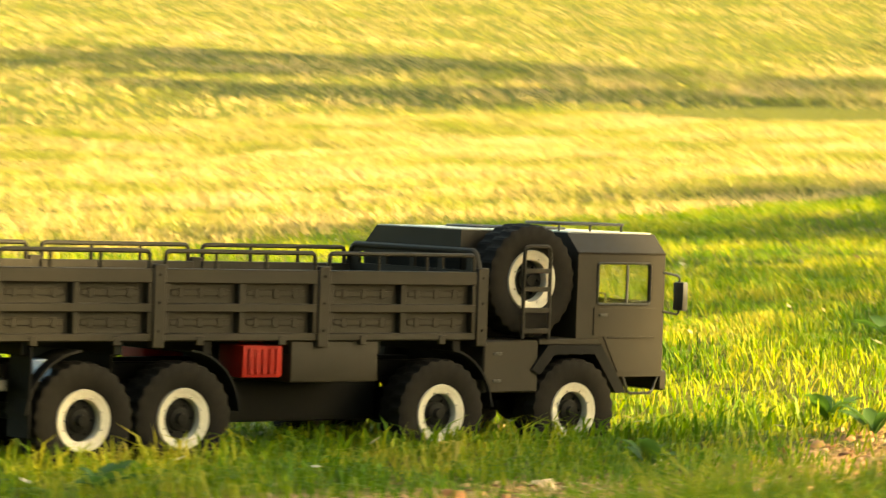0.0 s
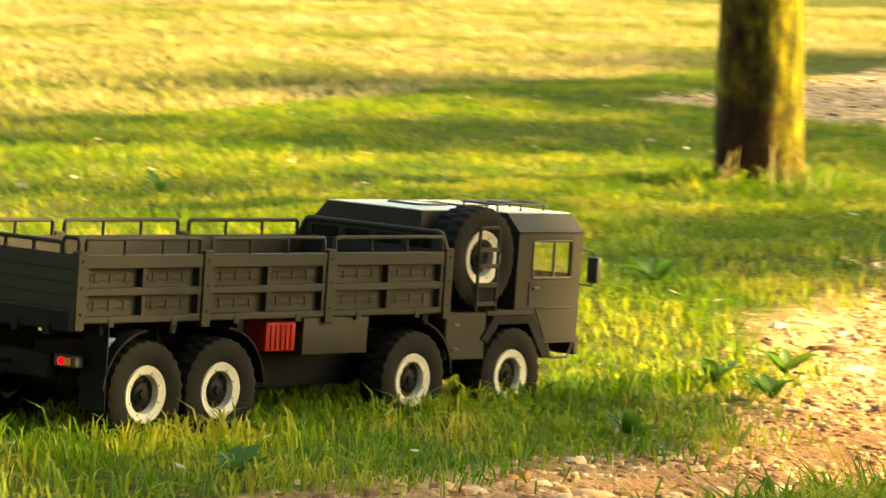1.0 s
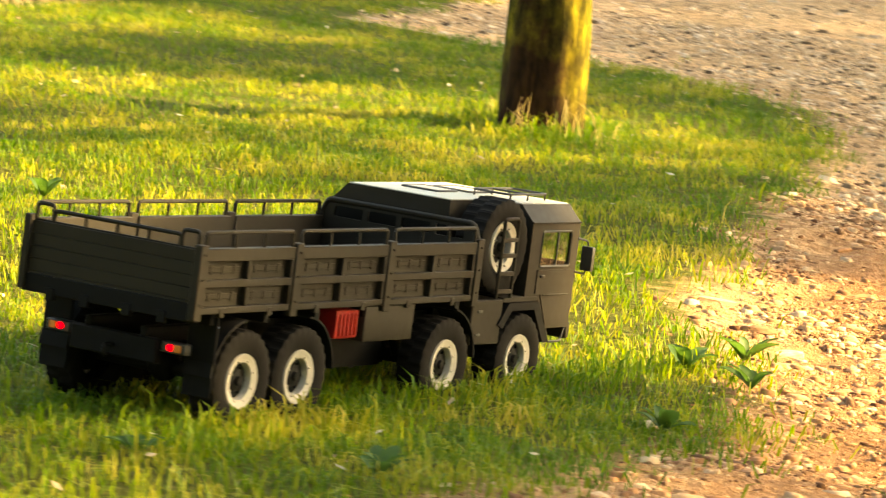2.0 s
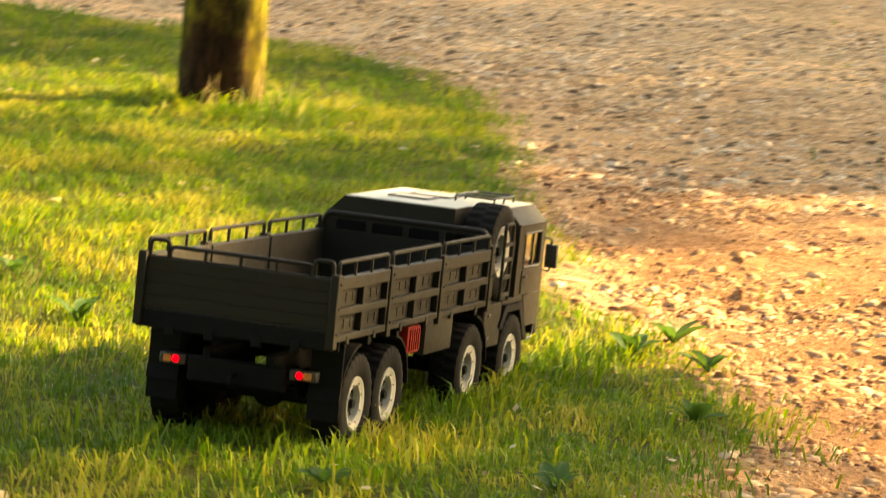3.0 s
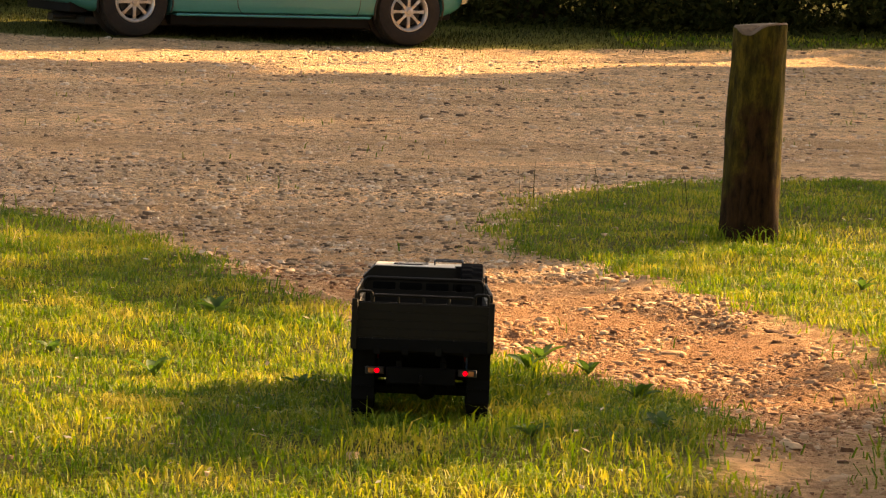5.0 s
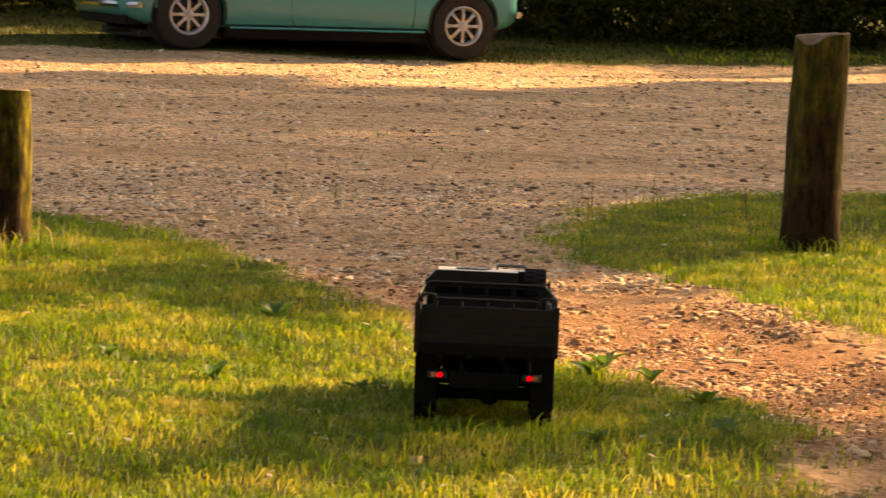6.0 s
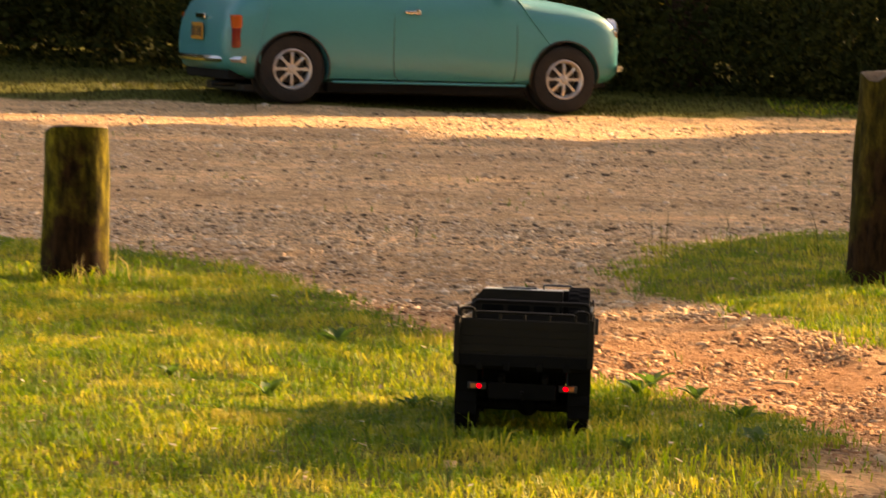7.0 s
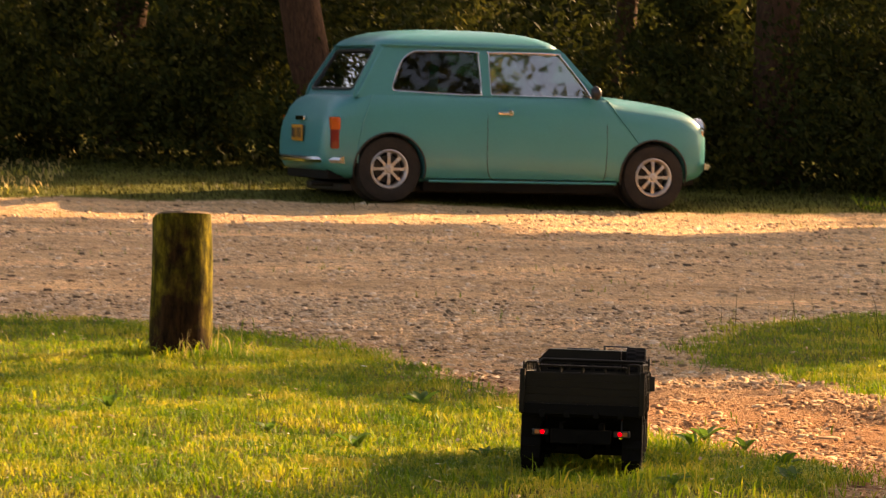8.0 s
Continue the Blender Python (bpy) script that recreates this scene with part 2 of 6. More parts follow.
BLACK_RAIL = worn("black_rail_paint", (0.012, 0.012, 0.011), (0.03, 0.028, 0.024), 0.45, scale=60, bump=0.05, depth=0.0004)
TAIL_RED = lamp_glass("lit_red_lens", (1.0, 0.0, 0.012), 0.9)
AMBER = worn("amber_lens", (0.55, 0.16, 0.03), (0.7, 0.24, 0.05), 0.2, scale=30, bump=0.0)
TRUCK_GLASS = pane_glass("model_window", (0.93, 0.94, 0.9))
CAR_PAINT = worn("turquoise_paint", (0.019, 0.200, 0.212), (0.027, 0.230, 0.240), 0.38, scale=1.5, bump=0.02, depth=0.0008, coat=0.22, fine=40)
CHROME = worn("chrome", (0.62, 0.60, 0.56), (0.75, 0.73, 0.70), 0.14, metal=1.0, scale=12, bump=0.0)
ALLOY = worn("cast_alloy", (0.36, 0.35, 0.33), (0.52, 0.50, 0.47), 0.34, metal=0.6, scale=18, bump=0.1)
CAR_BLACK = worn("black_trim", (0.010, 0.010, 0.010), (0.02, 0.02, 0.02), 0.5, scale=15, bump=0.05)
# Near-black sill and valances: shade under the car is put into the colour.
UNDERCAR_DARK = worn("undercar_shade_black", (0.006, 0.006, 0.006), (0.012, 0.012, 0.011), 0.8, scale=8, bump=0.05, spec=0.15)
CAR_TYRE = worn("car_tyre_rubber", (0.012, 0.011, 0.010), (0.030, 0.026, 0.021), 0.85, scale=8, bump=0.15, spec=0.25)
CAR_GLASS = pane_glass("car_glass", (0.5, 0.55, 0.5), 0.34)
# Quarter panes: missing sky reflection put in as darker tint and weaker mirror.
DULL_GLASS = pane_glass("low_mirror_car_glass", (0.30, 0.33, 0.28), 0.07)
SEAT_CLOTH = worn("dark_seat_cloth", (0.012, 0.011, 0.010), (0.03, 0.026, 0.022), 0.85, scale=20, bump=0.2)
CAR_RED = worn("red_lamp_lens", (0.13, 0.008, 0.006), (0.18, 0.012, 0.009), 0.15, scale=20, bump=0.0)
CAR_AMBER = worn("orange_lamp_lens", (0.36, 0.065, 0.008), (0.44, 0.09, 0.012), 0.15, scale=20, bump=0.0)
PLATE_YELLOW = worn("yellow_plate", (0.40, 0.18, 0.015), (0.50, 0.23, 0.02), 0.5, scale=8, bump=0.0)
POST_WOOD = bark_material("weathered_post_wood", (0.006, 0.003, 0.0015), (0.062, 0.028, 0.010), moss=0.6,
                          moss_tones=[(0.30, (0.016, 0.015, 0.003)), (0.50, (0.095, 0.080, 0.008)), (0.68, (0.33, 0.26, 0.024))])
POST_BROWN = bark_material("weathered_brown_post_wood", (0.008, 0.0045, 0.002), (0.075, 0.036, 0.013), moss=0.15, backlit_front=-0.05,
                           moss_tones=[(0.30, (0.014, 0.012, 0.003)), (0.50, (0.062, 0.047, 0.008)), (0.68, (0.15, 0.105, 0.016))])
POST_END = worn("sawn_post_end", (0.10, 0.058, 0.028), (0.24, 0.145, 0.07), 0.85, scale=14, bump=0.4, depth=0.004)
BARK = bark_material("tree_bark", (0.020, 0.011, 0.007), (0.092, 0.046, 0.026))
GRASS = leafy("grass_blade", [(0.0, (0.034, 0.088, 0.004)), (0.32, (0.090, 0.185, 0.008)), (0.53, (0.215, 0.285, 0.015)), (0.73, (0.45, 0.40, 0.040)), (1.0, (0.60, 0.47, 0.12))], through=0.5, patch=0.70, grain=3.6, detail=4.0)
# Straw blades yellowed further: the low sun on the meadow is put in.
SUNLIT_STRAW = leafy("sunlit_straw_blade", [(0.0, (0.09, 0.165, 0.015)), (0.35, (0.29, 0.285, 0.052)), (0.6, (0.54, 0.40, 0.155)), (1.0, (0.68, 0.47, 0.26))], through=0.5, patch=0.80, grain=1.15, detail=5.0)
# Darker grass copy: shade at the wood's foot is put into the colour.
SHADE_GRASS = leafy("shade_grass_blade", [(0.0, (0.018, 0.028, 0.004)), (0.45, (0.048, 0.054, 0.008)), (0.75, (0.10, 0.088, 0.018)), (1.0, (0.20, 0.145, 0.045))], through=0.4, patch=0.6)
WEED = leafy("broad_weed_leaf", [(0.0, (0.05, 0.12, 0.015)), (1.0, (0.10, 0.19, 0.03))], through=0.5, patch=0.3, gloss=0.45)
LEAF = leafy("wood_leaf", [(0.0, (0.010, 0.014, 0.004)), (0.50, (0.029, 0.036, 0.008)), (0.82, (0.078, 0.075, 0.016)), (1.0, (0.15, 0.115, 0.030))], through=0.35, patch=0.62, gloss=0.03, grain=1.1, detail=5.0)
GROUND = ground_material()
STONE = stone_material("gravel_stone", [(0.0, (0.10, 0.062, 0.034)), (0.16, (0.19, 0.122, 0.068)), (0.28, (0.42, 0.275, 0.155)), (0.62, (0.57, 0.390, 0.230)), (0.85, (0.68, 0.495, 0.315)), (0.97, (0.76, 0.60, 0.42)), (1.0, (0.30, 0.18, 0.10))])
PATH_STONE = stone_material("dusty_path_stone", [(0.0, (0.10, 0.042, 0.018)), (0.25, (0.30, 0.140, 0.060)), (0.55, (0.45, 0.240, 0.112)), (0.82, (0.56, 0.345, 0.180)), (0.96, (0.66, 0.47, 0.28)), (1.0, (0.24, 0.11, 0.05))])


# ---- mesh helpers ----
def finish(bm, smooth=True, angle=40):
    bmesh.ops.recalc_face_normals(bm, faces=bm.faces)
    for f in bm.faces:
        f.smooth = smooth
    if smooth:
        for e in bm.edges:
            if len(e.link_faces) == 2 and e.calc_face_angle(0) > radians(angle):
                e.smooth = False
    return bm


def mesh_of(name, bm, mat, smooth=True, angle=40):
    finish(bm, smooth, angle)
    me = bpy.data.meshes.new(name)
    bm.to_mesh(me)
    bm.free()
    me.materials.append(mat)
    return me


def part(name, bm, mat, parent, label="", smooth=True, angle=40):
    me = bm if isinstance(bm, bpy.types.Mesh) else mesh_of(name, bm, mat, smooth, angle)
    ob = new(name, me)
    ob.parent = parent
    if label:
        ob["label"] = label
    return ob


def box(bm, x0, x1, y0, y1, z0, z1, bevel=0.0, seg=1):
    g = bmesh.ops.create_cube(bm, size=1.0)["verts"]
    for v in g:
        v.co = Vector((x0 + (v.co.x + 0.5) * (x1 - x0), y0 + (v.co.y + 0.5) * (y1 - y0), z0 + (v.co.z + 0.5) * (z1 - z0)))
    if bevel:
        edges = list({e for v in g for e in v.link_edges})
        bmesh.ops.bevel(bm, geom=edges, offset=bevel, segments=seg, affect='EDGES', profile=0.6)
    return bm


def boxed(*a, **k):
    return box(bmesh.new(), *a, **k)


def loft(bm, rings, close=True, caps=True):
    vs = [[bm.verts.new(p) for p in r] for r in rings]
    n = len(rings[0])
    for a, b in zip(vs, vs[1:]):
        for i in range(n if close else n - 1):
            j = (i + 1) % n
            bm.faces.new((a[i], a[j], b[j], b[i]))
    if caps and close:
        bm.faces.new(vs[0][::-1])
        bm.faces.new(vs[-1])
    return bm


def tube(bm, pts, r, seg=8, r_end=None, caps=True):
    pts = [Vector(p) for p in pts]
    rings = []
    up = Vector((0.13, 0.31, 0.94)).normalized()
    for i, p in enumerate(pts):
        d = (pts[min(i + 1, len(pts) - 1)] - pts[max(i - 1, 0)]).normalized()
        u = up - d * up.dot(d)
        if u.length < 0.2:
            u = Vector((1, 0, 0)) - d * d.x
        u.normalize()
        v = d.cross(u)
        rr = r if r_end is None else r + (r_end - r) * i / (len(pts) - 1)
        rings.append([p + (u * math.cos(a) + v * math.sin(a)) * rr for a in (2 * math.pi * k / seg for k in range(seg))])
    return loft(bm, rings, True, caps)


def soft_line(pts, r=0.006, n=4):
    """The polyline with its inner corners rounded."""
    pts = [Vector(p) for p in pts]
    out = [pts[0]]
    for a, b, c in zip(pts, pts[1:], pts[2:]):
        p, q = b + (a - b).normalized() * r, b + (c - b).normalized() * r
        for i in range(n + 1):
            t = i / n
            out.append(p * (1 - t) ** 2 + b * 2 * t * (1 - t) + q * t * t)
    return out + [pts[-1]]


def lathe(bm, profile, seg=36, m=None):
    """profile: (radius, along x). Turned about the x axis."""
    rings = []
    for k in range(seg):
        a = 2 * math.pi * k / seg
        rings.append([Vector((x, r * math.cos(a), r * math.sin(a))) for r, x in profile])
    vs = [[bm.verts.new(m @ p if m else p) for p in r] for r in rings]
    n = len(profile)
    for k in range(seg):
        a, b = vs[k], vs[(k + 1) % seg]
        for i in range(n - 1):
            bm.faces.new((a[i], a[i + 1], b[i + 1], b[i]))
    bmesh.ops.remove_doubles(bm, verts=[v for r in vs for v in r], dist=1e-6)
    return bm


def rounded(x0, x1, y0, y1, r, n=4):
    out = []
    for cx, cy, a0 in ((x1 - r, y1 - r, 0), (x0 + r, y1 - r, 90), (x0 + r, y0 + r, 180), (x1 - r, y0 + r, 270)):
        for i in range(n + 1):
            a = radians(a0 + 90 * i / n)
            out.append((cx + r * math.cos(a), cy + r * math.sin(a)))
    return out


def plate(outer, holes, thick, place):
    """A flat outline with holes, filled, given thickness and put in place by place(u, v, w)."""
    bm = bmesh.new()
    edges = []
    for loop in (outer, *holes):
        vs = [bm.verts.new((u, v, 0)) for u, v in loop]
        edges += [bm.edges.new((a, b)) for a, b in zip(vs, vs[1:] + vs[:1])]
    bmesh.ops.triangle_fill(bm, use_beauty=True, edges=edges, normal=(0, 0, 1))
    bmesh.ops.dissolve_limit(bm, angle_limit=0.01, verts=bm.verts, edges=bm.edges)
    ext = bmesh.ops.extrude_face_region(bm, geom=list(bm.faces))
    for v in ext["geom"]:
        if isinstance(v, bmesh.types.BMVert):
            v.co.z = thick
    for v in bm.verts:
        v.co = Vector(place(*v.co))
    return bm


def thing(name, m, label, category, group="", kind=""):
    ob = new(name)
    ob.empty_display_size = 0.2
    ob.matrix_world = m
    return tagged(ob, label, category, group, kind)


def fbm(x, y, s=1.0, o=3):
    return noise.fractal(Vector((x * s, y * s, 3.7)), 0.9, 2.0, o)


# ---- ground: lawn, footpath and gravel road in one sheet ----
LEFT_EDGE = [(0.0, 0.10), (5.0, 0.20), (5.9, 0.33), (6.4, 0.38), (6.9, 0.41), (7.25, 0.41), (7.6, 0.33), (8.0, 0.12), (8.4, -0.07), (8.85, -0.18), (9.3, -0.28), (9.9, -0.39), (10.45, -0.55), (11.0, -0.72), (11.4, -0.92), (11.7, -1.2), (12.0, -1.8), (12.25, -2.6)]
RIGHT_EDGE = [(0.0, 0.50), (5.0, 0.50), (5.6, 0.60), (6.2, 0.70), (7.0, 0.87), (7.7, 1.00), (8.25, 1.06), (8.65, 0.92), (9.1, 0.80), (9.7, 0.74), (10.2, 0.66), (10.4, 0.46), (10.9, 0.48), (11.5, 0.58), (12.2, 0.72), (12.75, 0.90), (13.3, 1.5), (13.8, 2.2), (15.2, 5.6), (16.5, 11.6)]
LY, LX = [p[0] for p in LEFT_EDGE], [p[1] for p in LEFT_EDGE]
RY, RX = [p[0] for p in RIGHT_EDGE], [p[1] for p in RIGHT_EDGE]


def gravel_amount(x, y):
    """Metres inside the gravel (negative on the lawn), for arrays."""
    x, y = np.asarray(x, float), np.asarray(y, float)
    left = x - np.interp(y, LY, LX)
    left = np.where(y > 12.25, x + 2.6 + (y - 12.25) * 0.17, left)
    right = np.interp(y, RY, RX) - x
    right = np.where(y > 16.5, 50.0, right)
    far = 25.65 + 0.28 * (x + 0.5) * (x > -0.5) - y
    far = np.where(x < -0.5, 25.65 + 0.10 * (x + 0.5) - y, far)
    return np.minimum(np.minimum(left, right), far)


def lift(x, y):
    """Height of the ground, for arrays: a slow rise of the meadow to the left, a low bank under the wood."""
    x, y = np.asarray(x, float), np.asarray(y, float)
    rise = 0.055 * np.maximum(-x - 7.5 - 0.25 * np.maximum(y - 12, 0), 0) ** 1.0
    rise = np.minimum(rise, 3.5)
    bank = 0.055 * np.clip(y - 24.7, 0, 7) - 0.03 * np.clip(x + 0.7, 0, 2.6) * np.clip((y - 24.7) / 1.2, 0, 1)
    dip = -0.055 * (y - 7.1) * np.exp(-((y - 7.1) / 0.8) ** 2) * np.exp(-((x + 0.1) / 1.3) ** 2)
    return rise + bank + dip


xs = np.unique(np.concatenate([-np.geomspace(9, 900, 26), np.arange(-9, 6.01, 0.12), np.arange(-1.8, 2.22, 0.03), np.geomspace(6.2, 900, 26)]).round(3))
ys = np.unique(np.concatenate([-np.geomspace(1, 900, 20), np.arange(0, 31.01, 0.12), np.arange(5.4, 13.2, 0.03), np.geomspace(31.3, 900, 24)]).round(3))
gx, gy = np.meshgrid(xs, ys)
grav = gravel_amount(gx, gy)
gz = lift(gx, gy)
bumps = np.array([[fbm(x, y, 1.6, 4) for x in xs] for y in ys])
near = np.exp(-np.maximum(np.hypot(gx, gy - 12) - 25, 0) / 20)
gz = gz + bumps * 0.014 * near - 0.02 * np.clip(grav / 0.3, 0, 1) * near
# trodden ruts and knobs on the footpath
trodden = np.clip((grav + 0.02) / 0.15, 0, 1) * np.clip((13.4 - gy) / 1.5, 0, 1) * np.clip((gy - 4.5) / 1.0, 0, 1)
for j, i in np.argwhere(trodden > 0.02):
    x, y = gx[j, i], gy[j, i]
    gz[j, i] += trodden[j, i] * (0.0105 * fbm(x, y * 0.8, 10.0, 3) + 0.010 * fbm(x * 0.7, y, 3.0, 2))
verts = np.stack([gx, gy, gz], -1).reshape(-1, 3)
nx, ny = len(xs), len(ys)
ii = (np.arange(ny - 1)[:, None] * nx + np.arange(nx - 1)).ravel()
faces = np.stack([ii, ii + 1, ii + nx + 1, ii + nx], -1)
gme = bpy.data.meshes.new("ground")
gme.from_pydata(verts.tolist(), [], faces.tolist())
gme.materials.append(GROUND)
a1 = gme.attributes.new("gravel", 'FLOAT', 'POINT')
a1.data.foreach_set("value", np.clip(0.5 + grav.ravel() / 0.5, 0, 1).astype(np.float32))
redness = np.clip(1.25 - np.abs(gy - 8.0) / 2.6, 0, 1) * np.clip(0.4 + grav / 0.4, 0, 1)
a2 = gme.attributes.new("red_soil", 'FLOAT', 'POINT')
a2.data.foreach_set("value", redness.ravel().astype(np.float32))
for poly in gme.polygons:
    poly.use_smooth = True
ground = tagged(new("ground", gme), "mown lawn with worn gravel footpath and gravel road", "ground", kind="structure")


def ground_z(x, y):
    i = np.clip(np.searchsorted(xs, x) - 1, 0, nx - 2)
    j = np.clip(np.searchsorted(ys, y) - 1, 0, ny - 2)
    u, v = (x - xs[i]) / (xs[i + 1] - xs[i]), (y - ys[j]) / (ys[j + 1] - ys[j])
    return (gz[j, i] * (1 - u) + gz[j, i + 1] * u) * (1 - v) + (gz[j + 1, i] * (1 - u) + gz[j + 1, i + 1] * u) * v


# ---- the model truck on the lawn ----
def truck_tyre_mesh(width=0.040):
    """Chunky off-road tyre about the x axis, with lugs on the shoulder."""
    bm = bmesh.new()
    w, seg = width / 2, 104
    prof = [(0.0325, -0.80, 0), (0.040, -0.98, 0), (0.050, -1.0, 0), (0.0570, -0.97, 1), (0.0600, -0.88, 1), (0.0608, -0.45, 1), (0.0606, -0.08, 1),
            (0.0606, 0.08, 2), (0.0608, 0.45, 2), (0.0600, 0.88, 2), (0.0570, 0.97, 2), (0.050, 1.0, 0), (0.040, 0.98, 0), (0.0325, 0.80, 0)]
    rings = []
    for k in range(seg):
        a = 2 * math.pi * k / seg
        ring = []
        for r, u, side in prof:
            up = (side == 1 and k % 4 < 2) or (side == 2 and (k + 2) % 4 < 2)
            rr = r + (0.0013 if up else -0.0006 if side else 0.0)
            ring.append(bm.verts.new((w * u, rr * math.cos(a), rr * math.sin(a))))
        rings.append(ring)
    for k in range(seg):
        p, q = rings[k], rings[(k + 1) % seg]
        for i in range(len(prof) - 1):
            bm.faces.new((p[i], p[i + 1], q[i + 1], q[i]))
    return mesh_of("tyre", bm, RUBBER, angle=30)


def truck_rim_mesh(side):
    bm = bmesh.new()
    s = side
    prof = [(0.0336, 0.016 * s), (0.0330, 0.0184 * s), (0.0308, 0.0182 * s), (0.0290, 0.0172 * s), (0.0262, 0.0166 * s), (0.0232, 0.0160 * s), (0.0224, 0.0132 * s), (0.0221, 0.006 * s), (0.030, 0.004 * s), (0.0336, 0.006 * s)]
    lathe(bm, prof + prof[:1], 40)
    for k in range(8):
        a = 2 * math.pi * (k + 0.5) / 8
        bmesh.ops.create_cone(bm, cap_ends=True, segments=6, radius1=0.0013, radius2=0.0011, depth=0.003,
                              matrix=Matrix.Translation((0.0172 * s, 0.0254 * math.cos(a), 0.0254 * math.sin(a))) @ Matrix.Rotation(radians(90), 4, 'Y'))
    return mesh_of("rim", bm, RIM_WHITE)


def truck_hub_mesh(side):
    bm = bmesh.new()
    s = side
    lathe(bm, [(0.0, 0.0165 * s), (0.0055, 0.016 * s), (0.0065, 0.012 * s), (0.0120, 0.0105 * s), (0.0135, 0.008 * s), (0.0242, 0.007 * s), (0.0242, -0.004 * s), (0.0, -0.004 * s)], 28)
    for k in range(6):
        a = 2 * math.pi * k / 6
        bmesh.ops.create_cone(bm, cap_ends=True, segments=6, radius1=0.0016, radius2=0.0014, depth=0.004,
                              matrix=Matrix.Translation((0.009 * s, 0.0165 * math.cos(a), 0.0165 * math.sin(a))) @ Matrix.Rotation(radians(90), 4, 'Y'))
    return mesh_of("hub", bm, HUB_DARK)


WHEEL_Y = (-0.328, -0.201, 0.153, 0.351)
BED_BACK, BED_FRONT, BED_LOW, BED_TOP, BED_X = -0.448, 0.204, 0.147, 0.224, 0.125


def bed_panel_mesh(y0, y1, s):
    """One drop side: a thin sheet with pressed frame, two by two sunk fields."""
    bm = bmesh.new()
    x = BED_X * s
    def slab(ya, yb, za, zb, d0, d1, bev=0.0009):
        xa, xb = sorted((x - d0 * s, x - d1 * s))
        box(bm, xa, xb, ya, yb, za, zb, bev)
    h = BED_TOP - BED_LOW
    slab(y0, y1, BED_LOW, BED_TOP, 0.0110, 0.0086)
    z = BED_LOW
    for za, zb in ((0.0, 0.105), (0.40, 0.52), (0.80, 1.0)):
        slab(y0, y1, z + h * za, z + h * zb, 0.0090, 0.0)
    for u in (0.0, 0.48, 0.965):
        ya = y0 + (y1 - y0) * u
        slab(ya, ya + (y1 - y0) * 0.038, z + h * 0.1, z + h * 0.81, 0.0090, 0.0004)
    for u0, u1 in ((0.03, 0.485), (0.515, 0.97)):
        for v in (0.255, 0.665):
            ya, yb = y0 + (y1 - y0) * u0, y0 + (y1 - y0) * u1
            slab(ya + 0.008, yb - 0.008, z + h * (v - 0.045), z + h * (v + 0.045), 0.0088, 0.0074, 0.0008)
            for k in range(3):
                yc = ya + (yb - ya) * (k + 0.8) / 3.6
                slab(yc - 0.004, yc + 0.004, z + h * (v - 0.075), z + h * (v + 0.070), 0.0076, 0.0066, 0.0006)
    return bm


def rail_mesh(y0, y1, x, z, top, n=3, r=0.0026):
    bm = bmesh.new()
    tube(bm, soft_line([(x, y0, z), (x, y0, top), (x, y1, top), (x, y1, z)], 0.006), r, 7)
    for k in range(1, n):
        y = y0 + (y1 - y0) * k / n
        tube(bm, [(x, y, z), (x, y, top)], r * 0.8, 6)
    return bm


